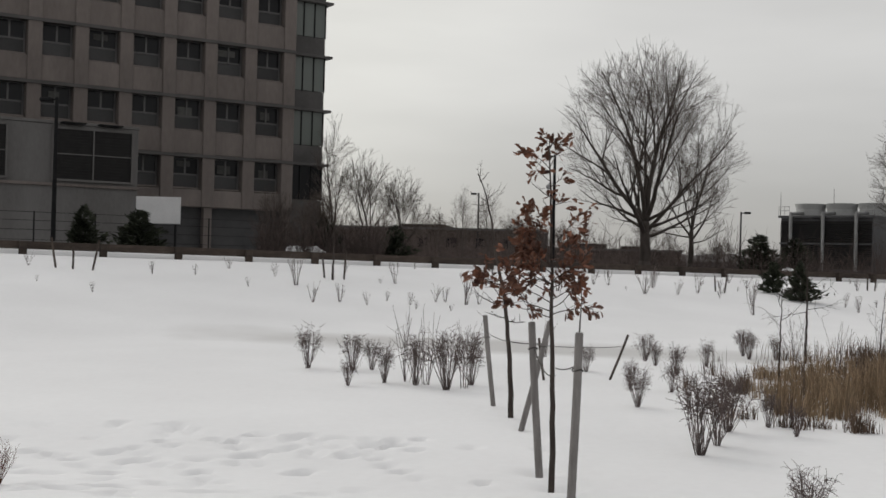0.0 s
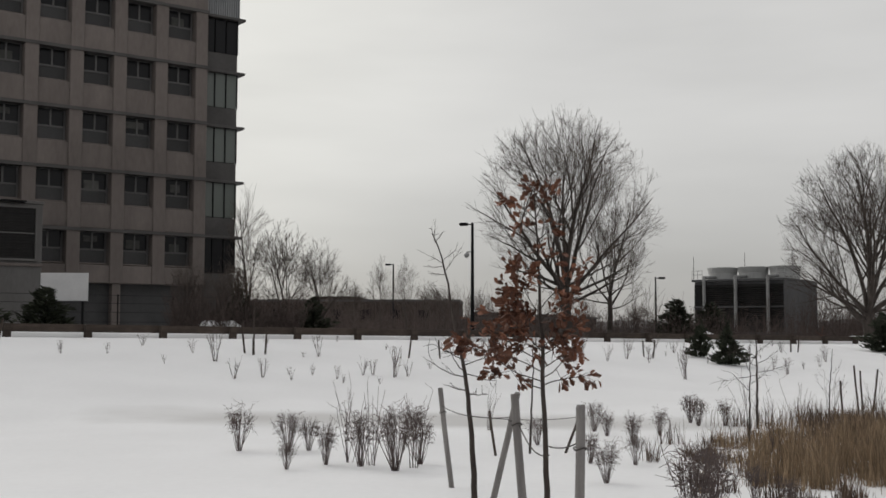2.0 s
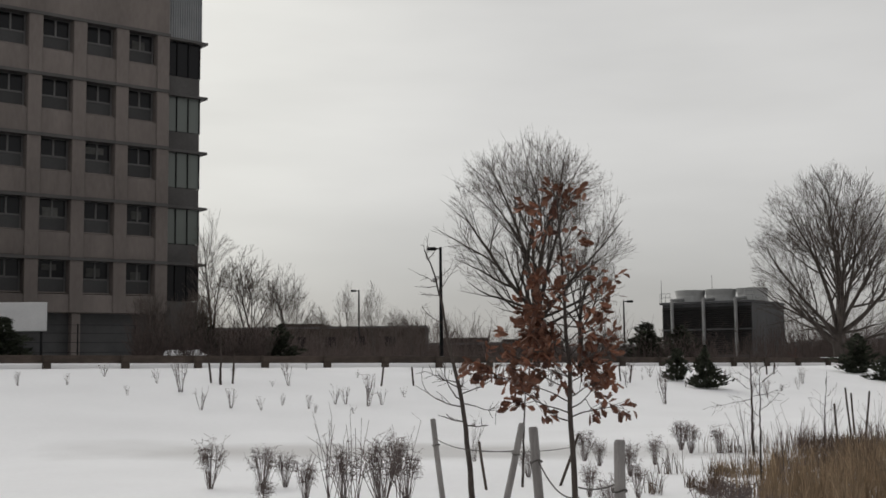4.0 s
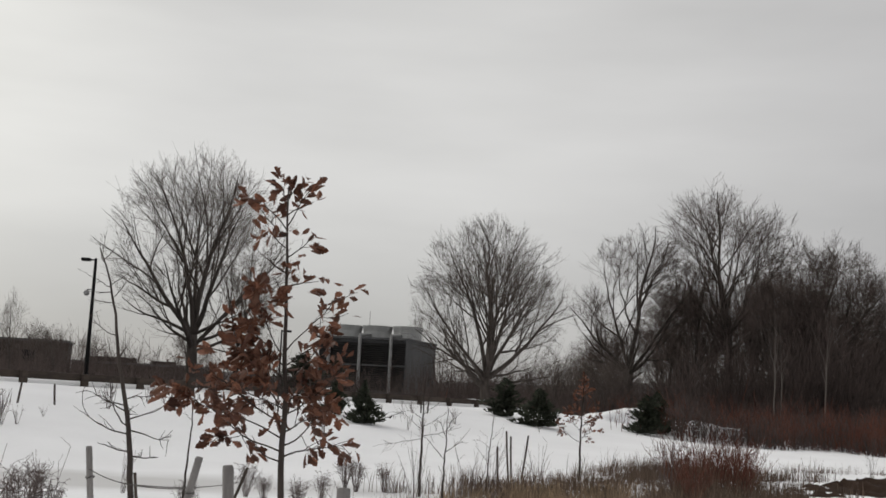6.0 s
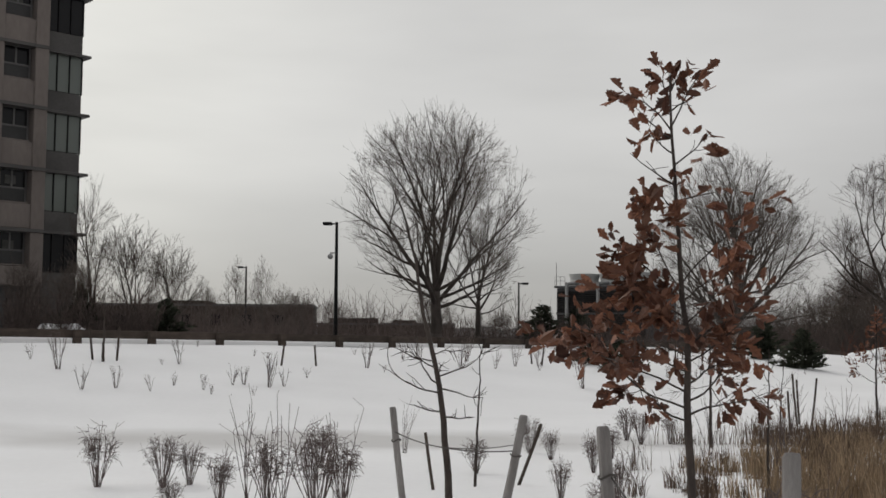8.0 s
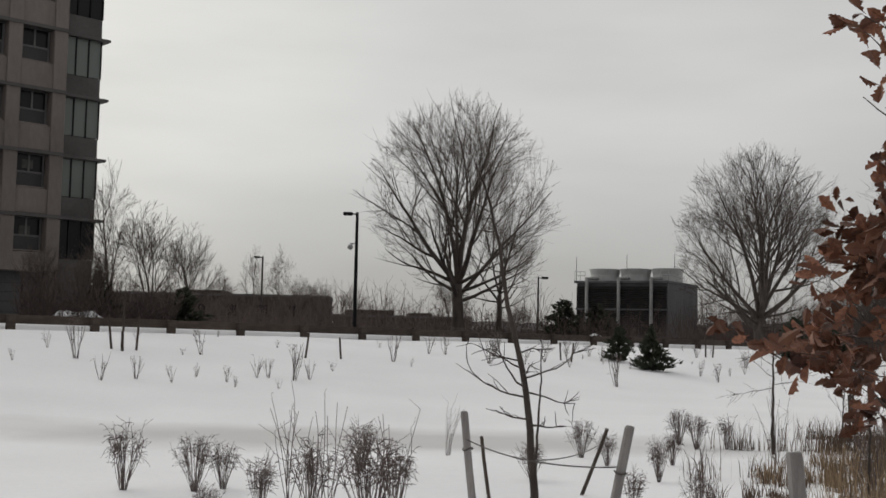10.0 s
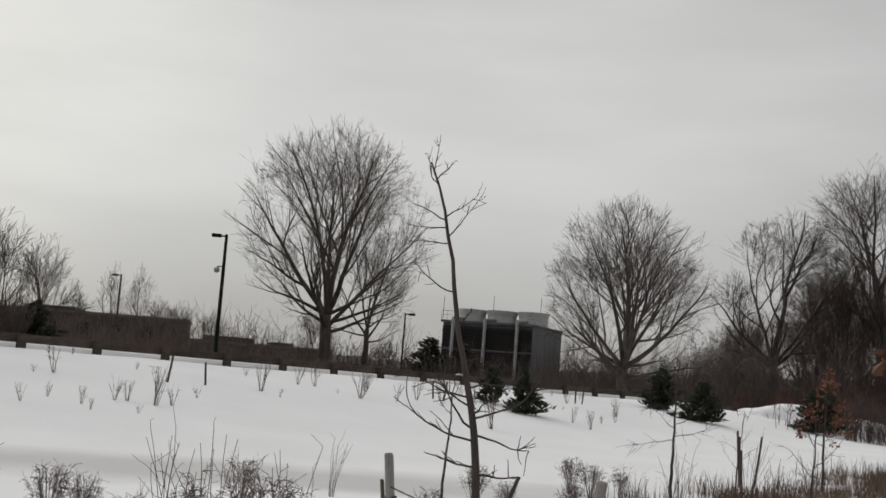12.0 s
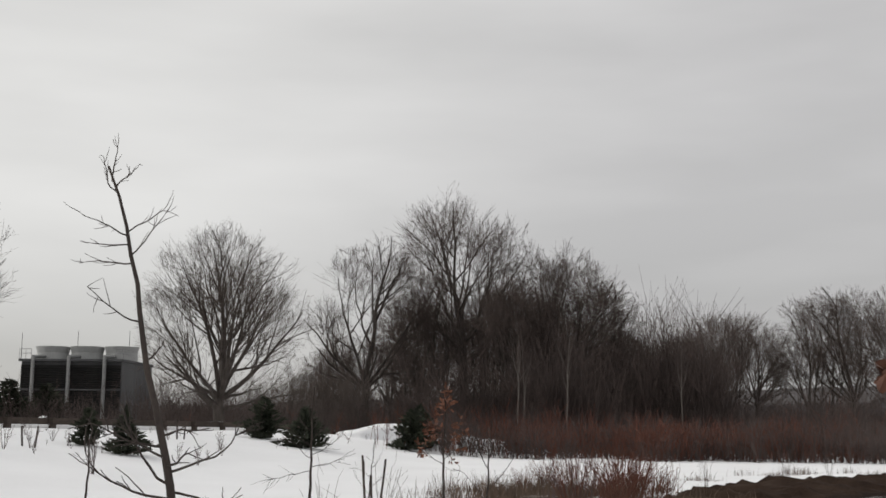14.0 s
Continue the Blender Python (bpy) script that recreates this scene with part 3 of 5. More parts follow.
# ---- cooling tower block ----
def cooling_tower():
    m = Matrix.Translation((14.4, 122.0, 1.3)) @ Matrix.Rotation(math.radians(-29), 4, "Z")
    c = empty("cooling_tower", m, "dark louvred cooling tower block with three pale fan stacks", "cooling tower")
    L, W, H = 9.3, 10.2, 5.25
    part("shell", box(bmesh.new(), 0, 0.3, 0, L, W, H), TOWER, c)
    part("end_wall", box(bmesh.new(), L + 0.003, 0.0, 0, L + 0.15, W, H + 0.02, bevel=0.01), TOWER, c)
    slat = box_mesh("slat", LOUVRE, 0.05, 0.0, 0.0, L - 0.02, 0.2, 0.035)
    part("intake", box(bmesh.new(), 0.02, 0.2, 0.2, L - 0.02, 0.297, H - 0.3), LOUVRE, c)
    for j in range(22):
        kid("slat", slat, c, Matrix.Translation((0, 0, 0.4 + 0.205 * j)) @ Matrix.Rotation(radians(-20), 4, "X"))
    part("mid_rail", box(bmesh.new(), 0, -0.08, 2.62, L, 0.0, 2.78), TOWER, c)
    part("deck", box(bmesh.new(), -0.15, -0.15, H + 0.025, L + 0.25, W + 0.1, H + 0.25, bevel=0.02), TOWER, c)
    for i in range(3):
        bm = bmesh.new()
        x = 1.5 + 3.3 * i
        n, prof = 32, ((1.48, 0.0), (1.5, 0.15), (1.46, 0.75), (1.62, 1.34), (1.56, 1.36), (1.40, 0.75), (1.40, 0.1))
        rings = [[bm.verts.new((x + r * math.cos(a * math.tau / n), 4.2 + r * math.sin(a * math.tau / n), H + 0.26 + z)) for a in range(n)] for r, z in prof]
        for p, q in zip(rings, rings[1:]):
            for a in range(n):
                bm.faces.new((p[a], p[(a + 1) % n], q[(a + 1) % n], q[a]))
        part("fan_cylinder", bm, FAN, c)
        bm = cone(bmesh.new(), (x - 0.25, -0.28, 0.0), (x - 0.25, -0.28, H + 0.5), 0.17, 0.17, 12)
        cone(bm, (x - 0.25, -0.3, H + 0.42), (x - 0.25, 2.9, H + 0.62), 0.17, 0.17, 12)
        part("riser_pipe", bm, PIPE, c)
    part("lightning_rod", cone(bmesh.new(), (0.0, 0.1, H + 0.2), (0.0, 0.1, H + 2.6), 0.03, 0.02, 6), BLACK, c)
    for x in (3.15, 8.2):
        part("lightning_rod", cone(bmesh.new(), (x, 6.2, H + 0.2), (x, 6.2, H + 3.3), 0.035, 0.02, 6), BLACK, c)
    for line in (((-0.1, -0.1), (0.5, -0.1), (1.0, -0.1)), ((L - 0.6, -0.1), (L + 0.2, -0.1), (L + 0.2, W / 2), (L + 0.2, W))):
        t = Tubes()
        for z in (0.75, 1.15):
            t.add([(*p, H + z) for p in line], 0.025, 0.025, 4)
        for p in line:
            t.add([(*p, H + 0.2), (*p, H + 1.16)], 0.025, 0.025, 4)
        kid("handrail", t.mesh("handrail", PIPE), c)


cooling_tower()


# ---- far low brick building ----
def low_building(x, y, w, d, h, label, turn=0.0, steps=()):
    m = Matrix.Translation((x, y, height(x, y) - 0.1)) @ Matrix.Rotation(turn, 4, "Z")
    b = empty("low_building", m, label, "building")
    part("wall", box(bmesh.new(), 0, 0, 0, w, d, h), BRICK, b)
    part("roof_edge", box(bmesh.new(), -0.15, -0.15, h + 0.003, w + 0.15, d + 0.15, h + 0.3), SPANDREL, b)
    for a, bb, hh in steps:
        part("roof_house", box(bmesh.new(), a, 1.0, h + 0.305, bb, d - 1, h + hh), BRICK, b)
    me = box_mesh("window", PANE, 0, -0.03, 1.2, 1.5, 0.02, 2.6)
    for i in range(int(w / 4)):
        kid("window", me, b, Matrix.Translation((1.5 + 4 * i, 0, 0)))


low_building(-60, 156, 47, 14, 3.7, "long low brown brick building with a flat roof", 0.05, ((27, 33, 0.75),))
low_building(-12.5, 158, 18, 14, 3.9, "low brown brick building with raised roof parts", 0.05, ((1.5, 8, 0.95), (10, 13, 0.7)))


# ---- street lamps ----
def street_lamp(x, y, top, side, dome=False, r=0.09):
    z = height(x, y)
    s = empty("street_lamp", Matrix.Translation((x, y, z)), "black square-headed parking lot lamp on a tall pole", "street lamp", "parking lot lamps")
    h = top - z
    part("base", cone(bmesh.new(), (0, 0, -0.2), (0, 0, 0.5), 0.26, 0.24, 14), GREY_WALL, s, "round concrete footing")
    part("pole", cone(bmesh.new(), (0, 0, 0.5), (0, 0, h), r * 1.2, r * 0.8, 12), BLACK, s)
    part("arm", box(bmesh.new(), min(0, side * 0.45), -0.04, h - 0.16, max(0, side * 0.45), 0.04, h - 0.08), BLACK, s)
    bm = box(bmesh.new(), min(side * 0.3, side * 0.95), -0.2, h - 0.22, max(side * 0.3, side * 0.95), 0.2, h, bevel=0.05)
    part("lamp_head", bm, BLACK, s)
    if dome:
        bm = bmesh.new()
        bmesh.ops.create_uvsphere(bm, u_segments=14, v_segments=8, radius=0.2, matrix=Matrix.Translation((-0.42, 0, h - 2.35)))
        box(bm, -0.42, -0.04, h - 2.16, -0.05, 0.04, h - 2.08)
        part("camera_dome", bm, CAMERA_DOME, s, "pale round camera dome on a bracket")


street_lamp(-29.95, 58.0, 9.7, -1, r=0.11)
street_lamp(-5.34, 84.9, 9.35, -1, dome=True, r=0.12)
street_lamp(-18.9, 136.9, 9.5, -1, r=0.11)
street_lamp(10.3, 118.5, 6.95, 1, r=0.09)


# ---- far ridge ----
def ridge():
    verts, faces, n = [], [], 260
    for i in range(n + 1):
        a = radians(-70 + 160 * i / n)
        x, y = 460 * math.sin(a), 460 * math.cos(a)
        top = 4 + 12.5 * ease(0.05, 0.9, math.sin(a)) + 2.2 * noise.noise(Vector((a * 9, 0, 0))) + 1.4 * noise.noise(Vector((a * 70, 0, 5)))
        verts += [(x, y, -3), (x, y, top * 0.6), (x * 1.12, y * 1.12, top + 1.5)]
    for i in range(n):
        for j in range(2):
            faces.append((3 * i + j, 3 * i + 3 + j, 3 * i + 4 + j, 3 * i + 1 + j))
    tagged(new("backdrop_ridge", mesh_of("backdrop_ridge", verts, faces, RIDGE)), "far low wooded ridge in grey haze", "hill", kind="structure")


ridge()


def snow_pile(x, y, wide, tall, seed):
    bm = bmesh.new()
    bmesh.ops.create_icosphere(bm, subdivisions=4, radius=1.0)
    for v in bm.verts:
        v.co *= 1 + 0.28 * noise.noise(v.co * 1.7 + Vector((seed, 0, 0))) + 0.08 * noise.noise(v.co * 6)
        v.co = Vector((v.co.x * wide, v.co.y * wide * 0.6, max(v.co.z, -0.2) * tall))
    me = bpy.data.meshes.new("snow_mound")
    bm.to_mesh(me)
    bm.free()
    me.shade_smooth()
    me.materials.append(SNOW)
    ob = new("snow_mound", me)
    ob.matrix_basis = Matrix.Translation((x, y, height(x, y)))
    tagged(ob, "ploughed mound of old snow beside the lot; one stands in for a parked car", "snow mound", "ploughed snow")


# the last mound stands in for a pale parked car
for px, py, pw, ph, ps in ((12.5, 96.0, 1.3, 0.7, 1), (22.6, 86.0, 2.4, 0.7, 2), (29.5, 76.0, 3.0, 0.9, 3), (31.5, 70.0, 3.2, 0.8, 4), (-16.0, 58.5, 1.5, 0.8, 5)):
    snow_pile(px, py, pw, ph, ps)


# ---- trees: limbs fork again and again, outwards and upwards ----
def tree_meshes(seed, h, wide, clear, trunk_r, limbs=7, spread=1.0, lean=0.0, counts=(8, 6, 5, 3), twig=0.011, bark=None, fine=None, rise=0.03, split=0.03, droop=0.62, crook=0.07, axis=0.0, side_limbs=0):
    """The trunk with its limbs, and the crown of fine twigs, of a bare tree that stands at the origin.

    Every limb forks at narrow angles and runs out to the rim of an egg-shaped crown."""
    rng = np.random.default_rng(seed)
    wood, crown = Tubes(), Tubes()
    low = clear * droop
    mid_z = low + (h - low) * 0.47
    c = np.array([lean * h * 0.55, 0.0, mid_z])
    ax_up, ax_down = np.array([wide, wide, h - mid_z]), np.array([wide, wide, mid_z - low])

    def rho(p):
        q = (p - c) / (ax_up if p[2] > mid_z else ax_down)
        return math.sqrt(float(q @ q)) * (1 + 0.10 * noise.noise(Vector((p[0] * 0.45, p[1] * 0.45, p[2] * 0.45 + seed))))

    def room(p, d, most):
        """How far a straight line can go before it leaves the crown, whose rim is ragged."""
        rim = rng.uniform(0.84, 1.08)
        for k in range(1, 11):
            if rho(p + d * most * k / 10) > rim:
                return most * (k - 0.5) / 10
        return most

    def branch(p, d, length, r, level):
        n = (10, 7, 5, 3, 2)[level]
        pts = [np.array(p, float)]
        d = d / np.linalg.norm(d)
        for _ in range(n):
            d = d + rng.normal(0, crook * (1 + 0.25 * level), 3) + np.array([0, 0, rise * (1.0 if level < 2 else 0.8)])
            d = d / np.linalg.norm(d)
            pts.append(pts[-1] + d * length / n)
        pts = np.array(pts)
        end = max(twig * 0.5, r * 0.12)
        (wood if r > split else crown).add(pts, r, end, 6 if r > split else 3)
        if level >= len(counts):
            return
        m = max(1, round(counts[level] * min(1.2, length / (h * (0.6, 0.28, 0.12, 0.05)[level]))))
        first = 0.22 if level == 0 else 0.14
        for k in range(m):
            f = first + (0.92 - first) * (k + rng.random()) / m
            j = min(n - 1, int(f * n))
            q = pts[j] + (pts[j + 1] - pts[j]) * (f * n - j)
            t = pts[j + 1] - pts[j]
            t = t / np.linalg.norm(t)
            side = np.cross(t, rng.normal(0, 1, 3))
            side = side / (np.linalg.norm(side) + 1e-9)
            a = rng.uniform(0.38, 0.82) if level < 3 else rng.uniform(0.3, 0.75)
            way = t * math.cos(a) + side * math.sin(a) + np.array([0, 0, 0.10])
            way = way / np.linalg.norm(way)
            want = max(length * (0.70 * (1 - f) + 0.22) * rng.uniform(0.7, 1.25), 0.03 * h)
            size = min(want, room(q, way, want) + 0.02 * h * rng.random())
            if size > 0.015 * h:
                branch(q, way, size, max(twig * 0.7, (r + (end - r) * f) * rng.uniform(0.42, 0.66)), level + 1)

    n0 = 7
    chain = np.array([(lean * clear * k / n0 + 0.04 * math.sin(k + seed), 0.04 * math.cos(1.3 * k + seed), -0.3 + (clear + 0.3) * k / n0) for k in range(n0 + 1)])
    wood.add(chain[:3], trunk_r * 1.5, trunk_r * 1.06, 10)
    wood.add(chain[2:], trunk_r * 1.06, trunk_r * 0.85, 10)
    for k in range(limbs):
        az = axis + math.tau * k * 0.618 + rng.normal(0, 0.25)
        tilt = spread * math.sqrt((k + 0.1) / limbs) * rng.uniform(0.88, 1.1)
        start = chain[-1] if k < 0.6 * limbs else chain[-1] - (chain[-1] - chain[-3]) * rng.random()
        way = np.array([math.cos(az) * math.sin(tilt) + lean, math.sin(az) * math.sin(tilt), math.cos(tilt)])
        way = way / np.linalg.norm(way)
        branch(start, way, room(start + way * 0.5, way, 1.3 * h) * rng.uniform(0.92, 1.04), trunk_r * (0.66 if k == 0 else rng.uniform(0.40, 0.56)), 0)
    for k in range(side_limbs):
        az = axis + math.pi * k + rng.normal(0, 0.5)
        way = np.array([math.cos(az), math.sin(az), rng.uniform(0.12, 0.5)])
        way = way / np.linalg.norm(way)
        branch(chain[-1 - k % 3], way, wide * rng.uniform(0.8, 0.98), trunk_r * 0.34, 0)
    return wood.mesh("trunk", bark or BARK), crown.mesh("crown", fine or TWIG)


def plant_tree(meshes, x, y, label, category="tree", name="bare_tree", turn=0.0, size=1.0, group="", tilt=0.0, z=None):
    m = Matrix.Translation((x, y, height(x, y) if z is None else z)) @ Matrix.Rotation(turn, 4, "Z") @ Matrix.Rotation(tilt, 4, "Y") @ Matrix.Scale(size, 4)
    t = empty(name, m, label, category, group)
    kid("trunk", meshes[0], t)
    kid("crown", meshes[1], t)
    return t


big = tree_meshes(11, 15.7, 6.3, 3.4, 0.36, 8, 1.0, lean=0.0, counts=(8, 6, 4, 3), twig=0.0095, droop=0.35, side_limbs=5)
plant_tree(big, 1.35, 78.0, "large bare deciduous tree with a forked trunk and oval crown")
slim = tree_meshes(23, 12.8, 4.2, 3.2, 0.20, 6, 0.85, lean=0.04, counts=(8, 5, 4, 2), twig=0.0105, droop=0.35, side_limbs=3)
plant_tree(slim, 4.6, 90.0, "slender bare deciduous tree behind the large one")
wide_tree = tree_meshes(37, 16.2, 7.2, 2.9, 0.42, 10, 1.1, counts=(8, 6, 4, 3), twig=0.0105, droop=0.4, side_limbs=4)
plant_tree(wide_tree, 24.6, 94.0, "broad bare deciduous tree with a fan-shaped crown")

# woodland at the edge of the basin
woods = [tree_meshes(51, 21.5, 6.8, 8.0, 0.38, 9, 1.0, counts=(9, 6, 5, 3), twig=0.0135, fine=FOREST, split=0.035, side_limbs=2),
         tree_meshes(52, 16.5, 6.2, 5.0, 0.30, 10, 1.15, counts=(9, 6, 4, 3), twig=0.0135, fine=FOREST, split=0.035, side_limbs=3),
         tree_meshes(53, 17.5, 6.2, 4.5, 0.36, 7, 1.15, lean=0.08, counts=(8, 6, 4, 3), twig=0.0135, fine=FOREST, split=0.035, crook=0.11, side_limbs=3),
         tree_meshes(54, 15.0, 4.0, 2.2, 0.24, 6, 0.7, counts=(9, 5, 4, 2), twig=0.0135, fine=FOREST, split=0.03)]


def wood_spot(bearing, far):
    return -1.65 + far * math.sin(radians(bearing)), 9.85 + far * math.cos(radians(bearing))


wood_rng = random.Random(12)
# bearing, distance, height, kind
WOODS = ((22.6, 112, 9.5, 1), (23.4, 108, 11.0, 3), (24.4, 100, 18.3, 2), (26.4, 103, 13.5, 3), (27.5, 101, 17.0, 3), (29.2, 101, 22.8, 0), (30.5, 104, 17.0, 3), (31.6, 97, 14.5, 1), (33.7, 98, 18.0, 1), (35.2, 102, 15.5, 1), (32.7, 108, 15.0, 3),
         (36.6, 110, 11.5, 1), (37.8, 114, 10.5, 1), (39.0, 118, 10.8, 3), (40.3, 120, 12.0, 1), (41.4, 118, 14.3, 3), (42.4, 120, 14.6, 3), (43.3, 124, 13.6, 1), (45.8, 118, 16.0, 3), (46.6, 122, 15.0, 3), (47.8, 116, 15.6, 2), (49.5, 112, 15.0, 1), (51.5, 108, 15.0, 0),
         (25.6, 114, 11.0, 1), (28.3, 112, 14.0, 1), (31.0, 114, 14.0, 1), (34.6, 114, 14.0, 3), (27.0, 108, 15.0, 1), (30.2, 112, 16.0, 3), (32.4, 106, 16.0, 1), (36.0, 112, 13.0, 3), (37.2, 120, 12.5, 3), (39.6, 124, 12.0, 1), (23.0, 124, 11.0, 3))
for bearing, far, tall, kind_no in WOODS:
    wx, wy = wood_spot(bearing, far)
    base_h = (21.5, 16.5, 17.5, 15.0)[kind_no]
    plant_tree(woods[kind_no], wx, wy, "tall bare woodland tree in a dense stand", turn=wood_rng.uniform(0, 6.28), size=tall / base_h, group="woodland trees")

PALE_BARK = material("pale_birch_bark", (0.09, 0.078, 0.07), (0.16, 0.14, 0.125), 0.85, 0.8, 9.0, 0.1)
birch = tree_meshes(71, 11.0, 1.5, 6.0, 0.07, 5, 0.6, counts=(6, 4), twig=0.012, bark=PALE_BARK, fine=FOREST)
for bearing, far, tall in ((31.9, 86, 9.5), (32.2, 87, 8.5), (34.3, 86, 10.0), (39.8, 88, 8.0)):
    wx, wy = wood_spot(bearing, far)
    plant_tree(birch, wx, wy, "slender pale-barked birch before the wood", turn=bearing * 2.0, size=tall / 11.0, group="pale birches")

# slight trees beside the office building and along the lot
young = [tree_meshes(61, 9.0, 1.7, 1.4, 0.10, 5, 0.5, counts=(9, 5, 4), twig=0.011, split=0.02),
         tree_meshes(62, 7.0, 2.3, 1.2, 0.10, 7, 0.8, counts=(9, 5, 4), twig=0.011, split=0.02)]


def spot(bearing, far, eye=(2.08, 0.54)):
    return eye[0] + far * math.sin(radians(bearing)), eye[1] + far * math.cos(radians(bearing))


for bearing, far, tall, kind_no in ((-15.9, 74, 9.3, 0), (-14.2, 76, 7.6, 1), (-12.4, 78, 6.6, 1), (-9.5, 92, 6.2, 0), (-8.2, 96, 6.6, 0), (-10.7, 105, 5.0, 1), (-6.3, 100, 4.5, 1), (-18.6, 62, 4.2, 1), (-17.3, 60, 3.8, 1), (-16.2, 66, 4.6, 1), (-0.3, 105, 5.5, 1), (0.6, 120, 5.5, 0), (2.9, 118, 5.0, 1), (-4.5, 130, 6.0, 1), (-7.2, 130, 6.5, 1), (-11.8, 125, 6.0, 0)):
    tx, ty = spot(bearing, far)
    plant_tree(young[kind_no], tx, ty, "thin leafless young tree near the parking lot", turn=bearing * 3.1, size=tall / (9.0, 7.0)[kind_no], group="young bare trees")
for bearing, far, tall, kind_no in ((20.6, 96, 6.5, 1), (21.5, 102, 7.5, 0), (22.3, 92, 6.0, 1), (19.3, 110, 6.0, 1), (23.2, 98, 7.0, 0), (12.5, 128, 5.0, 1), (24.1, 90, 6.0, 1)):
    tx, ty = wood_spot(bearing, far)
    plant_tree(young[kind_no], tx, ty, "thin leafless young tree at the wood's edge", turn=bearing * 2.3, size=tall / (9.0, 7.0)[kind_no], group="young bare trees")


def ragged(bearing):
    """The uneven front of the brush, in metres."""
    return 3.5 * noise.noise(Vector((bearing * 0.35, 2.0, 0))) + 1.2 * noise.noise(Vector((bearing * 1.7, 5.0, 0)))


def undergrowth(name, seed, spots, tall, mat, label, r=0.02, branch=2):
    """Upright stems with side twigs, as one mass."""
    rng = np.random.default_rng(seed)
    t = Tubes()
    for x, y in spots:
        z = height(x, y) - 0.1
        h = tall * rng.uniform(0.4, 1.1) * (0.78 + 0.95 * noise.noise(Vector((x * 0.16, y * 0.16, seed))))
        line = wander(rng, (x, y, z), (rng.normal(0, 0.18), rng.normal(0, 0.18), 1), h, 4, 0.07)
        t.add(line, r, r * 0.4, 3)
        for _ in range(branch):
            k = rng.integers(1, 4)
            t.add(wander(rng, line[k], (rng.normal(0, 0.6), rng.normal(0, 0.6), 0.8), h * 0.45, 2, 0.15), r * 0.6, r * 0.3, 3)
    return tagged(new(name, t.mesh(name, mat)), label, "undergrowth", kind="stuff")


ug = np.random.default_rng(5)
undergrowth("woodland_undergrowth", 6, [wood_spot(b, d) for b, d in zip(ug.normal(32.0, 2.8, 3000), 88 + 30 * ug.random(3000) ** 1.3)], 7.5, FOREST, "dense brown leafless woodland undergrowth", 0.03, 4)
undergrowth("woodland_undergrowth", 26, [wood_spot(b, d) for b, d in zip(ug.uniform(35, 41.5, 2400), 92 + 30 * ug.random(2400) ** 1.3)], 9.0, FOREST, "dense brown leafless woodland undergrowth", 0.03, 4)
undergrowth("woodland_undergrowth", 16, [wood_spot(b, d) for b, d in zip(ug.uniform(40, 56, 3400), 90 + 34 * ug.random(3400) ** 1.3)], 4.6, FOREST, "dense brown leafless woodland undergrowth", 0.03, 4)
undergrowth("red_brush", 7, [wood_spot(b, d + ragged(b)) for b, d in zip(ug.normal(40, 6, 2600), 62.5 + 26 * ug.random(2600) ** 1.5)], 2.3, RED_STEM, "thicket of red-brown leafless brush", 0.018, 4)
undergrowth("low_brush", 17, [wood_spot(b, d + ragged(b)) for b, d in zip(ug.uniform(28, 56, 4200), 62 + 30 * ug.random(4200) ** 1.6)], 2.4, FOREST, "dull brown leafless brush before the wood", 0.018, 4)
undergrowth("edge_brush", 8, [wood_spot(b, d) for b, d in zip(ug.uniform(9, 34, 3000), ug.uniform(88, 124, 3000))], 4.0, FOREST, "low brown brush before the wood", 0.022, 3)
undergrowth("lot_brush", 9, [spot(b, d) for b, d in zip(ug.uniform(-19.5, -13.5, 700), ug.uniform(58, 72, 700))], 3.0, FOREST, "leafless brush beside the building", 0.016, 4)
undergrowth("lot_brush", 10, [spot(b, d) for b, d in zip(ug.uniform(-14, 8, 2600), ug.uniform(84, 150, 2600))], 3.3, FOREST, "leafless hedge behind the parking lot", 0.022, 3)

undergrowth("far_brush", 18, [wood_spot(b, d) for b, d in zip(ug.uniform(14, 27, 1900), ug.uniform(116, 150, 1900))], 6.5, FOREST, "tall leafless brush in the distance", 0.026, 4)


# ---- evergreens ----
def evergreen_mesh(seed, h, wide):
    rng = np.random.default_rng(seed)
    v, f = [], []
    for _ in range(1400):
        k = rng.random() ** 1.15
        a = rng.uniform(0, math.tau)
        lump = 1 + 1.5 * noise.noise(Vector((math.cos(a) * 1.5, math.sin(a) * 1.5, k * 4.5 + seed * 5)))
        r = wide * (1 - k ** 2.3) ** 0.9 * (0.5 + 0.5 * rng.random()) * lump * min(1, 0.55 + 3 * k)
        c = np.array([r * math.cos(a) + 0.12 * h * k * math.sin(seed * 2.1), r * math.sin(a), 0.05 + k * h * (0.82 + 0.25 * math.cos(a * 2 + seed))])
        out = np.array([math.cos(a), math.sin(a), rng.uniform(0.1, 0.9)]) + rng.normal(0, 0.3, 3)
        out /= np.linalg.norm(out)
        side = np.cross(out, rng.normal(0, 1, 3))
        side /= np.linalg.norm(side) + 1e-9
        l, w = rng.uniform(0.12, 0.26) * h / 2, rng.uniform(0.035, 0.07) * h / 2
        o = len(v)
        v += [c - out * l * 0.4, c + side * w, c + out * l, c - side * w, c + np.cross(out, side) * w * 0.8]
        f += [(o, o + 1, o + 2), (o, o + 2, o + 3), (o, o + 4, o + 2)]
    return mesh_of("foliage", v, f, NEEDLE)


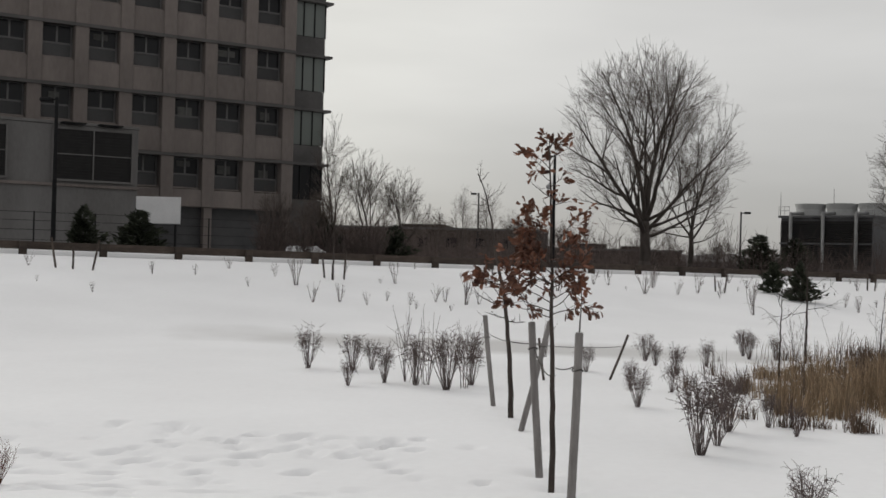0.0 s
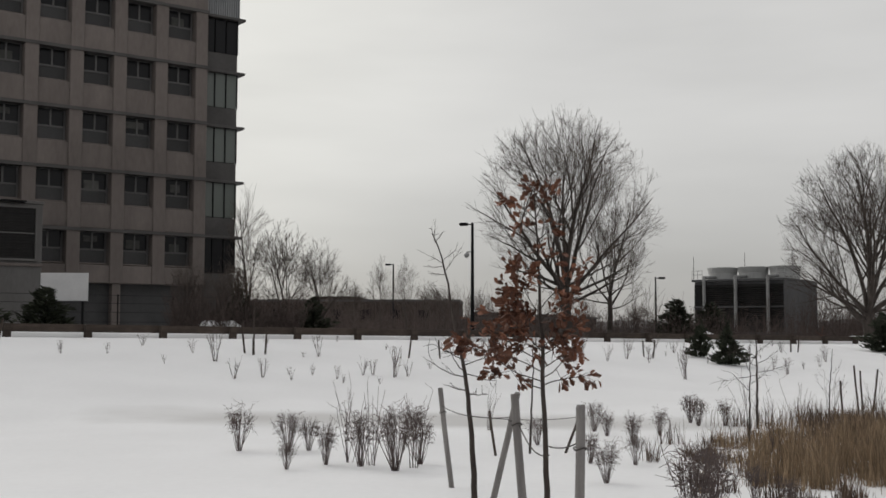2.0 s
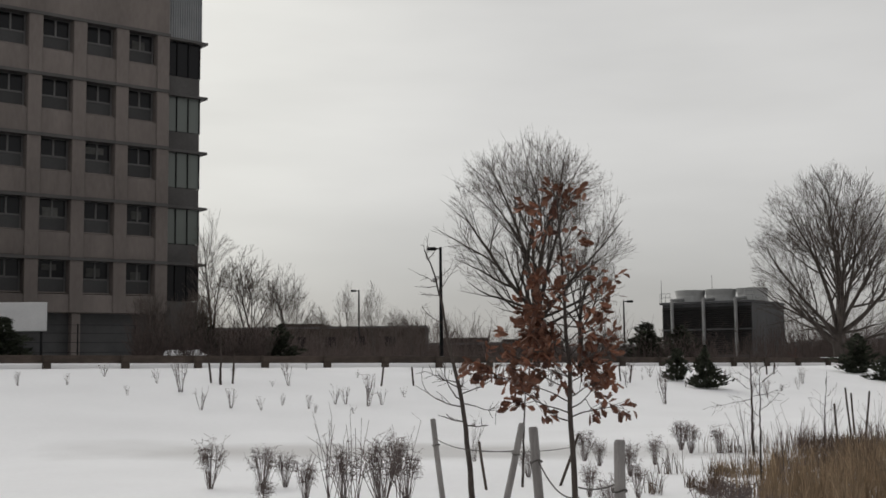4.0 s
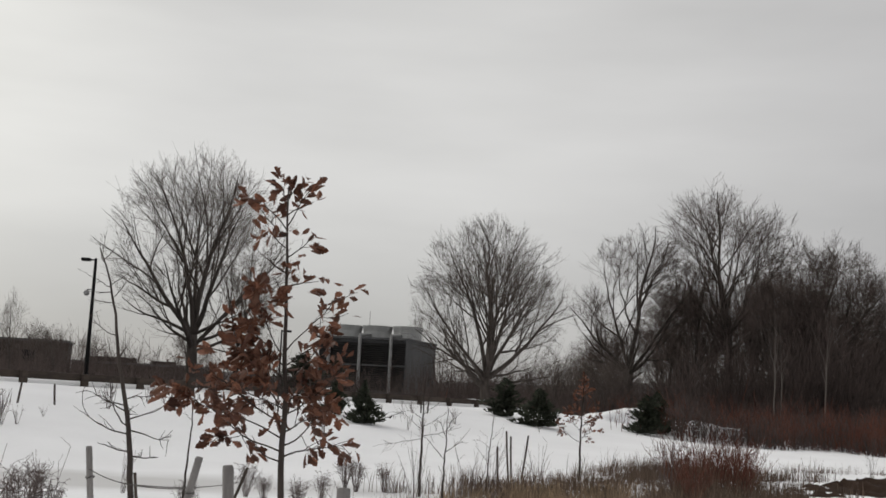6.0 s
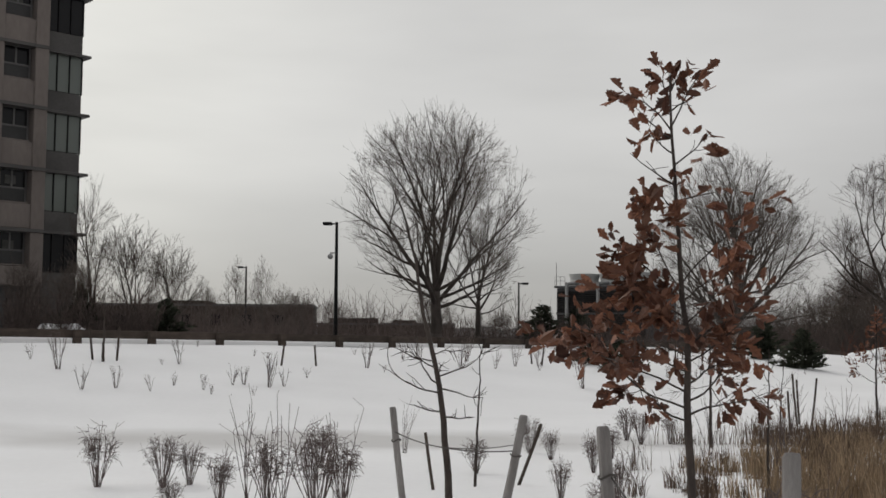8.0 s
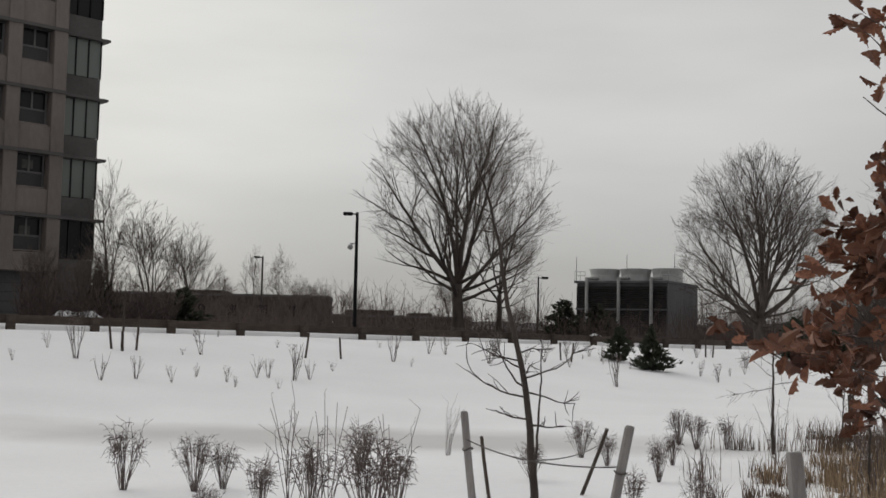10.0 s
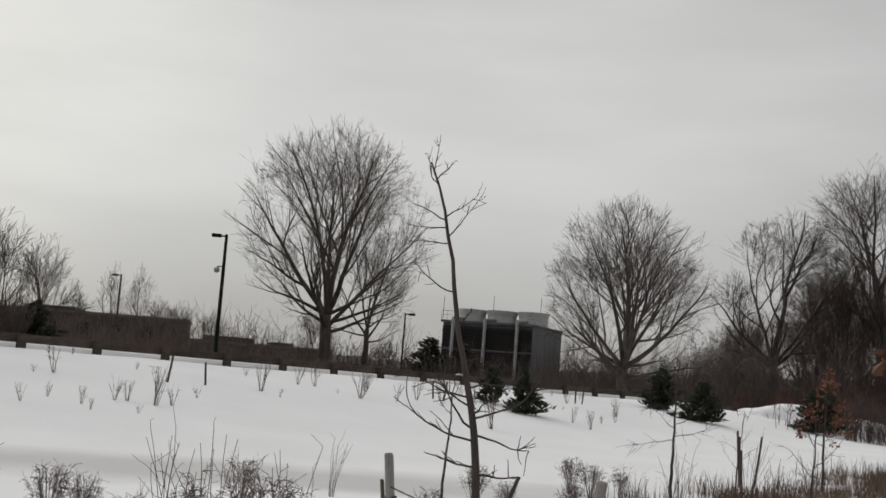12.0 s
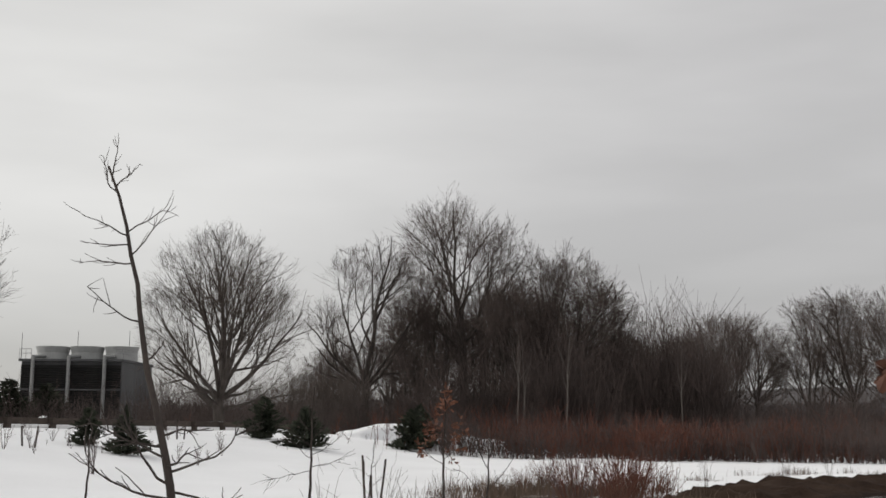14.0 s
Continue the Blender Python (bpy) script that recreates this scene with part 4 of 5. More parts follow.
ever = [evergreen_mesh(i, 2.0, 0.75) for i in range(3)]
ever_trunk = bpy.data.meshes.new("trunk")
bm_t = cone(bmesh.new(), (0, 0, -0.2), (0, 0, 1.6), 0.06, 0.02, 7)
bm_t.to_mesh(ever_trunk)
bm_t.free()
ever_trunk.materials.append(BARK)
for i, (x, y, tall, wd) in enumerate(((7.35, 54.9, 1.3, 1.0), (8.3, 52.6, 1.65, 1.0), (18.3, 66.6, 1.9, 1.2), (19.0, 62.3, 1.8, 1.3), (26.7, 66.5, 2.0, 1.2), (-25.2, 52.2, 2.1, 1.1), (-22.2, 52.2, 2.0, 1.4), (-17.5, 66.0, 2.6, 1.5), (-12.8, 66.0, 2.0, 1.1), (10.6, 100.0, 3.2, 1.3), (14.0, 104.0, 3.4, 1.4), (28.4, 68.3, 2.2, 1.1))):
    e = empty("evergreen", Matrix.Translation((x, y, height(x, y))) @ Matrix.Rotation(i * 1.7, 4, "Z") @ Matrix.Diagonal((tall / 2 * wd, tall / 2 * wd, tall / 2, 1)), "dark green bushy young evergreen", "evergreen", "young evergreens")
    kid("foliage", ever[i % 3], e)
    kid("trunk", ever_trunk, e)


# ---- shrubs ----
def shrub_mesh(seed, stems, h, spread, droop, r=0.006, twigs=3):
    rng = np.random.default_rng(seed)
    t = Tubes()
    for _ in range(stems):
        a, out = rng.uniform(0, math.tau), spread * math.sqrt(rng.random())
        d = (math.cos(a) * out, math.sin(a) * out, 1)
        line = wander(rng, (0.06 * math.cos(a) * rng.random(), 0.06 * math.sin(a) * rng.random(), -0.05), d, h * rng.uniform(0.7, 1.05), 6, 0.10, 0.05)
        t.add(line, r, r * 0.6, 3)
        for _ in range(twigs):
            k = rng.integers(4, 7) if droop > 0.1 else rng.integers(3, 7)
            q = wander(rng, line[k], (rng.normal(math.cos(a) * 0.5, 0.5), rng.normal(math.sin(a) * 0.5, 0.5), 0.7), h * rng.uniform(0.10, 0.28), 4, 0.22, -droop * rng.uniform(0.1, 1.4))
            t.add(q, r * 0.6, r * 0.4, 3)
    return t


shrubs = [shrub_mesh(s, st, 1.0, sp, dr, 0.0075, 9).mesh("stems", SHRUB) for s, st, sp, dr in ((1, 28, 0.36, 0.30), (2, 40, 0.50, 0.26), (3, 34, 0.46, 0.30), (4, 32, 0.42, 0.22))]
sparse = [shrub_mesh(s, st, 1.0, 0.38, -0.02, 0.010, 2).mesh("stems", SHRUB) for s, st in ((5, 9), (6, 12), (7, 7))]
whips = [shrub_mesh(s, 10, 1.0, 0.14, -0.03, 0.0042, 1).mesh("stems", SHRUB) for s in (8, 9)]
reds = [shrub_mesh(s, 46, 1.0, 0.75, 0.0, 0.006, 4).mesh("stems", RED_STEM) for s in (10, 11)]


def shrub(x, y, tall, me, label, group, turn=0.0, wide=1.0, name="shrub"):
    s = new(name, me)
    s.matrix_basis = Matrix.Translation((x, y, snow_height(x, y))) @ Matrix.Rotation(turn, 4, "Z") @ Matrix.Diagonal((tall * wide, tall * wide, tall, 1))
    tagged(s, label, "shrub", group)


place_rng = random.Random(3)
for i, (x, y, tall) in enumerate(((-4.35, 21.63, .82), (-3.5, 21.73, .68), (-2.88, 19.07, .45), (-2.43, 19.8, .66), (-1.88, 19.77, .9), (-1.24, 19.17, .93), (-3.2, 22.0, .6), (-1.57, 23.9, .7), (-1.0, 20.2, .8), (1.91, 26.35, .6), (2.13, 25.05, .5), (2.53, 23.13, .58), (3.18, 25.27, .56), (4.27, 28.3, .6),
                                  (1.87, 18.0, .6), (2.63, 13.86, .95), (2.85, 14.6, .8), (3.04, 15.76, .72), (3.6, 16.37, .5), (3.88, 15.68, .42), (4.9, 28.6, .6), (4.22, 29.5, .65), (3.2, 9.2, .5), (1.7, 20.5, .5), (2.4, 20.3, .55), (0.8, 23.2, .5))):
    shrub(x, y, tall, shrubs[i % 4], "leafless rounded shrub with drooping dried tips in snow", "basin shrubs", i * 1.9, 0.8)
for i, (x, y, tall) in enumerate(((-18.48, 35.9, .5), (-14.8, 37.5, .4), (-13.65, 38.45, .4), (-13.5, 41.3, .47), (-10.2, 39.1, .99), (-11.4, 40.4, .52), (-8.7, 36.2, .64), (-8.0, 36.9, .55), (-7.1, 37.0, .46), (-6.76, 38.3, .38), (-5.9, 38.1, .4), (-7.45, 42.6, .85), (-5.3, 39.4, .58), (-4.3, 39.65, .95), (0.13, 50.3, .85), (1.65, 48.8, 1.05), (1.98, 51.2, .87), (3.9, 51.1, .95), (4.9, 52.1, .76), (-1.7, 46.2, .85), (-0.5, 49.9, .75), (-3.9, 40.1, .55), (-5.0, 39.6, .5), (3.0, 49.7, .7), (12.0, 60.8, .66), (10.4, 50.7, .65), (10.1, 52.3, .67), (5.6, 57.9, .7), (5.8, 46.0, 1.05), (6.5, 54.1, .66), (6.3, 56.0, .57), (13.5, 58.0, .7), (12.6, 55.0, .6))):
    shrub(x, y, tall * 1.15, sparse[i % 3], "sparse leafless bush on the snowy slope", "slope bushes", i * 2.3, 0.9)
for i in range(46):
    u, s = place_rng.uniform(-4, 60), place_rng.uniform(1.0, 13)
    x, y = rail_point(u, s)
    shrub(x, y, place_rng.uniform(0.2, 0.42), sparse[i % 3], "small twiggy sprig poking through snow on the slope", "slope sprigs", i * 1.3, 0.9, "sprig")
for i, (x, y, tall) in enumerate(((-0.3, 26.1, .9), (-1.75, 20.0, 1.35), (-2.15, 20.3, 1.3), (-1.0, 19.6, 1.25), (5.0, 26.0, 1.2), (5.6, 24.0, 1.25), (7.2, 28.5, 1.3), (7.9, 27.5, 1.25), (4.6, 20.6, 1.2), (11.5, 29.0, 1.4), (12.0, 30.5, 1.4), (10.8, 27.6, 1.5), (17.0, 36.0, 1.2), (22.0, 37.2, 1.1), (26.4, 38.3, 1.2), (29.0, 39.0, 1.1))):
    shrub(x, y, tall, whips[i % 2], "tall thin leafless shrub of bare whips in snow", "bare whips", i * 1.1, 1.0, "whip_shrub")
for i, (x, y, tall) in enumerate(((12.3, 28.4, 1.5), (13.3, 29.6, 1.6), (11.4, 27.6, 1.2), (14.2, 31.0, 1.4), (12.0, 29.6, 1.5), (10.9, 26.4, 0.9), (12.9, 28.2, 1.3), (16.7, 38.0, 1.0), (18.2, 38.8, .9), (15.4, 37.0, .8), (-2.9, 8.75, .35))):
    shrub(x, y, tall, reds[i % 2], "dense red-brown leafless shrub", "red shrubs", i * 1.4, 0.8)


# ---- dry grass ----
def grass(name, seed, patches, mat, label, r=0.006):
    rng = np.random.default_rng(seed)
    v, f = [], []
    for cx, cy, rx, ry, tall, count in patches:
        count = int(count * 1.7)
        tufts = rng.normal(0, 0.5, (max(4, count // 55), 2))
        sizes = 0.35 + 0.75 * rng.random(len(tufts)) ** 1.4
        for _ in range(count):
            who = rng.integers(len(tufts))
            q = tufts[who] + rng.normal(0, 0.09, 2)
            x, y = cx + q[0] * rx, cy + q[1] * ry
            z = height(x, y) - 0.02
            h = tall * sizes[who] * (0.45 + 0.75 * rng.random() ** 1.3)
            lean = rng.normal(0, 0.17, 2)
            a = rng.uniform(0, math.pi)
            w = np.array([math.cos(a), math.sin(a), 0]) * r * rng.uniform(0.6, 1.4)
            p0, p1, p2 = np.array([x, y, z]), np.array([x + lean[0] * h * 0.4, y + lean[1] * h * 0.4, z + h * 0.62]), np.array([x + lean[0] * h * 1.2, y + lean[1] * h * 1.2, z + h * 0.95])
            o = len(v)
            v += [p0 - w, p0 + w, p1 + w * 0.8, p1 - w * 0.8, p2]
            f += [(o, o + 1, o + 2, o + 3), (o + 3, o + 2, o + 4)]
    return tagged(new(name, mesh_of(name, v, f, mat)), label, "dry grass", kind="stuff")


grass("dry_grass", 1, ((4.2, 18.0, 0.8, 0.9, .6, 450), (5.3, 18.7, 1.1, 1.2, .88, 1100), (5.2, 20.6, 1.3, 1.3, .85, 950), (6.6, 21.6, 1.2, 1.4, .85, 900), (4.7, 23.4, 0.9, 0.7, .5, 420), (6.9, 25.6, 1.5, 0.8, .62, 900), (8.8, 27.0, 1.5, 0.7, .55, 700), (10.0, 29.0, 1.4, 0.7, .5, 450), (7.3, 19.2, 0.9, 0.9, .9, 900), (8.0, 24.0, 1.4, 1.0, .6, 700), (7.0, 23.4, 1.2, 1.0, .7, 700)), STRAW, "tall dry straw-coloured grass standing in snow", 0.0048)
grass("dry_sedge", 2, ((6.0, 24.8, 2.0, 1.0, .6, 700), (9.4, 28.0, 2.4, 1.2, .6, 1000), (12.4, 28.2, 1.6, 1.1, .85, 1000), (15.4, 37.6, 2.8, 1.2, .7, 1100), (3.5, 21.2, 0.7, 1.1, .5, 350), (4.2, 16.7, 0.8, 0.5, .5, 300), (24.0, 41.0, 3.0, 0.8, .4, 260), (32.0, 43.5, 4.0, 0.8, .45, 300), (5.6, 22.6, 1.6, 1.4, .6, 700), (7.0, 28.2, 2.2, 0.9, .6, 700), (9.6, 30.4, 2.4, 1.0, .6, 800), (12.2, 32.6, 2.4, 1.0, .6, 700), (8.6, 22.6, 1.8, 1.3, .6, 900), (10.4, 25.0, 1.9, 1.4, .7, 1200), (11.6, 27.0, 1.6, 1.0, .7, 900), (13.6, 30.0, 2.0, 1.2, .8, 1000), (14.2, 34.6, 2.4, 1.3, .7, 1100), (17.2, 36.4, 2.6, 1.2, .7, 1100)), SEDGE, "brown dry sedge and seed heads in snow", 0.0052)


# ---- stakes ----
def stake(top, base, label, r=0.036, strap=None, mat=None):
    top, base = Vector(top), Vector(base)
    base = base - (top - base).normalized() * 0.15
    s = empty("tree_stake", Matrix.Translation(base), label, "stake", "tree stakes")
    bm = bmesh.new()
    d = top - base
    n, levels = 8, 7
    q = d.to_track_quat("Z", "Y")
    rings = []
    for k in range(levels + 1):
        e = k / levels
        rr = r * (1.04 - 0.08 * e) * (0.82 if k == levels else 1)
        c = d * (e if k < levels else 1.0) + q @ Vector((0.004 * math.sin(3 * e + top.x), 0.004 * math.cos(4 * e), 0))
        if k == levels - 1:
            c = d * 0.988
        rings.append([bm.verts.new(c + q @ Vector((rr * math.cos((a + 0.5) * math.tau / n) * (1.12 if a % 2 else 1), rr * math.sin((a + 0.5) * math.tau / n), 0))) for a in range(n)])
    for p, o in zip(rings, rings[1:]):
        for a in range(n):
            bm.faces.new((p[a], p[(a + 1) % n], o[(a + 1) % n], o[a]))
    bm.faces.new(rings[-1])
    bm.faces.new(rings[0][::-1])
    part("post", bm, mat or STAKE, s)
    if strap:
        e = (d * strap)
        t = Tubes()
        ang = np.linspace(0, math.tau, 13)
        t.add([tuple(e + q @ Vector((1.22 * r * math.cos(a), 1.22 * r * math.sin(a), 0.01 * math.sin(2 * a)))) for a in ang], 0.007, 0.007, 5)
        kid("wire_loop", t.mesh("wire_loop", WIRE), s)


STAKES = (((-.358, 17.3, .71), (-.19, 17.3, -.75), .036, .8), ((.862, 12.2, .906), (.98, 12.15, -.62), .038, .84), ((1.433, 10.8, .9), (1.40, 10.8, -.62), .04, .8), ((.755, 15.5, .75), (.42, 15.3, -.75), .036, .8))
for top, base, r, strap in STAKES:
    stake(top, base, "grey weathered wooden tree stake leaning in snow", r, strap)
for top, base in (((1.62, 21.9, .22), (1.3, 21.9, -.65)), ((.02, 21.6, .12), (.14, 21.6, -.75)), ((8.8, 33.0, .6), (8.9, 33.0, -.7)), ((9.45, 33.2, .5), (9.3, 33.2, -.7)), ((9.1, 33.6, .45), (9.15, 33.6, -.7)), ((7.9, 30.6, .3), (7.95, 30.6, -.7))):
    stake(top, base, "thin dark wooden stake beside a sapling", 0.024, mat=TIMBER)
for x, y, h, dx in ((-17.65, 36.2, 1.0, -.2), (-17.15, 36.4, .75, 0), (-16.6, 36.7, 1.0, .22), (-9.9, 41.6, 1.0, -.12), (-9.25, 41.9, 1.05, .05), (4.7, 52.6, .7, -.05), (5.05, 52.3, .75, .1), (12.6, 61.6, .9, .0), (13.0, 61.9, .8, .06), (-4.5, 44.6, .8, .1), (-3.4, 45.4, .7, -.06)):
    z = height(x, y)
    stake((x + dx, y, z + h), (x, y, z - .1), "short dark stake on the snowy slope", 0.035, mat=TIMBER)


def wire(name, pts, r=0.006):
    t = Tubes()
    t.add(pts, r, r, 5)
    tagged(new(name, t.mesh(name, WIRE)), "dark tie wire strung between stake and trunk", "wire")


def sag(a, b, drop, n=9):
    a, b = np.array(a), np.array(b)
    return [a + (b - a) * k / n - np.array([0, 0, drop * 4 * (k / n) * (1 - k / n)]) for k in range(n + 1)]


wire("tie_wire", sag((-.33, 17.27, .47), (.10, 16.2, .42), .02))
wire("tie_wire", sag((.10, 16.2, .42), (.70, 15.5, .46), .02))
wire("tie_wire", sag((.89, 12.2, .66), (1.18, 11.4, .45), .10))
wire("tie_wire", sag((1.43, 10.83, .62), (1.18, 11.42, .52), .03))
wire("tie_wire", sag((.10, 16.2, .42), (1.5, 21.9, .0), .05))


# ---- young trees in the basin ----
def young_tree(seed, height_m, stem, branches, r, bark, fine_r=0.35, twig=4, curve=0.16):
    """stem: sideways offsets of the trunk from base to top; branches: (height, sideways, away, length, rise)."""
    rng = np.random.default_rng(seed)
    n = len(stem)
    line = np.array([(sx, 0.03 * math.sin(i), height_m * i / (n - 1)) for i, sx in enumerate(stem)])
    dense = np.array([[np.interp(k, np.linspace(0, 1, n), line[:, c]) for c in range(3)] for k in np.linspace(0, 1, 22)])
    dense[:, :2] += rng.normal(0, 0.006, (22, 2))
    dense[0, 2] = -0.25
    tr = Tubes()
    tr.add(dense, r, r * 0.16, 8)
    tips = []
    br, twigs = Tubes(), []
    for z, sx, sy, length, rise in branches:
        k = z / height_m
        start = np.array([np.interp(k, np.linspace(0, 1, 22), dense[:, c]) for c in range(3)])
        rr = max(0.005, r * (1 - 0.8 * k) * fine_r)
        way = np.array([sx, sy, rise])
        way = way / np.linalg.norm(way)
        pts = wander(rng, start, way, length, 8, curve * 1.1, 0.01)
        br.add(pts, rr, rr * 0.35, 5)
        tips += [(pts[j], pts[j] - pts[j - 1]) for j in (5, 6, 7, 8)]
        for _ in range(twig):
            j = rng.integers(2, 9)
            w = (pts[j] - pts[j - 1]) / np.linalg.norm(pts[j] - pts[j - 1]) + rng.normal(0, 0.6, 3)
            q = wander(rng, pts[j], w, length * rng.uniform(0.2, 0.45), 5, 0.14, 0.04)
            tw = Tubes()
            tw.add(q, rr * 0.45, rr * 0.22, 4)
            twigs.append(tw.mesh("twig", bark))
            tips += [(q[-1], q[-1] - q[-2]), (q[3], q[3] - q[2])]
    return tr.mesh("trunk", bark), (br.mesh("branch", bark), twigs), tips


def add_branch(name, bough, tree):
    """A branch under its tree, and its twigs under the branch."""
    limb = kid(name, bough[0], tree)
    for me in bough[1]:
        kid("twig", me, limb)


def leaf_data(seed, mat):
    """A lobed, curled oak leaf, 1 long, from its stalk at the origin along x."""
    rng = random.Random(seed)
    half = ((0.0, 0.012), (0.16, 0.02), (0.24, 0.10), (0.34, 0.09), (0.42, 0.21), (0.52, 0.14), (0.62, 0.26), (0.74, 0.15), (0.86, 0.16), (1.0, 0.02))
    bend, fold, twist = rng.uniform(-0.5, 0.9), rng.uniform(0.2, 0.9), rng.uniform(-0.8, 0.8)
    v, f = [], []
    for x, w in half:
        w *= rng.uniform(0.9, 1.3)
        zc = bend * x * x * 0.4
        a = twist * x
        v += [(x, -w * math.cos(a), zc + w * fold - w * math.sin(a)), (x, 0, zc), (x, w * math.cos(a), zc + w * fold + w * math.sin(a))]
    for i in range(len(half) - 1):
        o = 3 * i
        f += [(o, o + 3, o + 4, o + 1), (o + 1, o + 4, o + 5, o + 2)]
    return v, f


LEAVES = [leaf_data(i, LEAF) for i in range(6)]
LEAF_MESH = [mesh_of("leaf", v, f, LEAF) for v, f in LEAVES]


def leaf_pose(rng, at, along, size):
    d = np.array(along) / (np.linalg.norm(along) + 1e-9) + rng.normal(0, 0.55, 3) + np.array([0, 0, -0.35])
    q = Vector(d).to_track_quat("X", "Z")
    return Matrix.LocRotScale(Vector(at), q, None) @ Matrix.Rotation(rng.uniform(0, math.tau), 4, "X") @ Matrix.Scale(size, 4)


def set_leaves(tree, rng, spots, single, size):
    """The first leaves as parts of their own, the rest as one mass."""
    v, f = [], []
    for i, (at, along) in enumerate(spots):
        m = leaf_pose(rng, at, along, size * rng.uniform(0.7, 1.2))
        k = int(rng.integers(6))
        if i < single:
            kid("leaf", LEAF_MESH[k], tree, m)
        else:
            o = len(v)
            v += [tuple(m @ Vector(p)) for p in LEAVES[k][0]]
            f += [tuple(o + a for a in q) for q in LEAVES[k][1]]
    if v:
        tagged(kid("more_leaves", mesh_of("more_leaves", v, f, LEAF), tree), "russet oak leaves", kind="stuff")


def oak():
    stem = (0.0, 0.0, -0.01, -0.02, -0.03, -0.04, -0.05, -0.07, -0.09, -0.10)
    # height, sideways, away, length, rise, leaves
    rows = ((1.68, -1, -.1, .36, .30, 14), (1.71, 1, .15, .38, .42, 24), (1.74, -1, -.20, .84, .28, 84), (1.78, 1, -.2, .34, .40, 34), (1.82, -.9, .4, .62, .34, 60), (1.86, .8, .5, .38, .45, 40), (1.92, -1, -.15, .80, .44, 56), (1.96, .8, -.4, .38, .45, 36), (2.0, -.8, .4, .46, .45, 50),
            (2.00, -.6, -.7, .42, .5, 62), (2.04, .9, .2, .34, .6, 46), (2.10, -.9, -.1, .40, .6, 66), (2.16, .6, -.6, .30, .6, 44), (2.18, -.7, .1, .36, .75, 66), (2.28, .9, .2, .36, .6, 22), (2.32, -.85, -.2, .46, .85, 84), (2.26, -.8, .3, .36, .8, 34), (2.36, .7, .1, .52, 1.0, 18),
            (2.72, -.7, .3, .16, .8, 0), (2.78, .8, -.2, .20, .25, 13), (2.80, -.3, .2, .07, .8, 8), (2.86, -.9, .1, .28, .7, 0), (2.96, .9, .1, .25, .62, 14), (3.02, -.9, 0, .15, .45, 8), (3.10, -.8, .2, .26, .55, 15), (3.14, -.9, -.2, .32, .75, 15), (3.16, .8, 0, .34, 1.1, 18), (3.24, .8, .2, .2, .35, 5), (3.30, -.3, .2, .12, 1.1, 14), (3.34, .2, -.1, .12, 1.2, 10))
    tree = empty("young_oak", Matrix.Translation((1.17, 11.4, -0.62)) @ Matrix.Scale(0.96, 4), "slender young oak holding russet dead leaves", "tree")
    trunk, boughs, _ = young_tree(71, 3.42, stem, [r[:5] for r in rows[:1]], 0.032, OAK_BARK)
    kid("trunk", trunk, tree)
    rng = np.random.default_rng(72)
    spots = []
    for i, row in enumerate(rows):
        _, bough, tips = young_tree(80 + i, 3.42, stem, [row[:5]], 0.030, OAK_BARK, twig=5 if row[0] < 2.6 else 2, curve=0.09)
        add_branch("bough", bough, tree)
        for _ in range(row[5]):
            k = int(len(tips) * rng.random() ** 0.8) % len(tips)
            spots.append((tips[k][0] + rng.normal(0, 0.022, 3), tips[k][1]))
    order = rng.permutation(len(spots))
    set_leaves(tree, rng, [spots[i] for i in order], 300, 0.092)


oak()


def sapling(x, y, tall, stem, rows, label, seed, r=0.03, leaves=0, twig=4, tilt=0.0):
    tree = empty("sapling", Matrix.Translation((x, y, height(x, y))) @ Matrix.Rotation(tilt, 4, "Y"), label, "tree", "saplings")
    trunk, _, _ = young_tree(seed, tall, stem, rows[:1], r, OAK_BARK, twig=twig)
    kid("trunk", trunk, tree)
    tips = []
    for i, row in enumerate(rows):
        _, bough, ends = young_tree(seed * 40 + i, tall, stem, [row], r, OAK_BARK, twig=twig)
        add_branch("branch", bough, tree)
        tips += ends
    if leaves:
        rng = np.random.default_rng(seed)
        set_leaves(tree, rng, [tips[int(rng.integers(len(tips)))] for _ in range(leaves)], leaves, 0.12)


sapling(0.2, 16.2, 3.32, (0.0, -0.02, -0.04, -0.065, -0.10, -0.145, -0.22, -0.30, -0.345, -0.42, -0.54),
        ((1.30, 1, -.3, .30, .1), (1.36, -.6, .8, .30, .25), (1.52, -.9, .35, .55, .16), (1.56, .9, .3, .42, .22), (1.60, -.95, .2, .56, .22), (1.66, .9, -.4, .55, .3), (1.70, .3, -.9, .36, .3), (1.74, -.9, -.3, .36, .35), (1.80, -.7, .4, .42, .3), (1.86, .8, .3, .30, .35),
         (2.26, .8, -.3, .14, .8), (2.48, -.9, .4, .36, .35), (2.80, -.9, .4, .36, .08), (2.84, .9, -.4, .32, .7), (2.90, -.9, .3, .22, .12), (2.95, -.9, .4, .30, .35), (2.97, .85, -.4, .26, .85), (3.18, -.8, .4, .24, .7), (3.20, .5, -.2, .2, 1.5), (3.24, -.3, .1, .22, 1.6)),
        "bare young tree with side branches tied to stakes", 91, 0.040, twig=6)
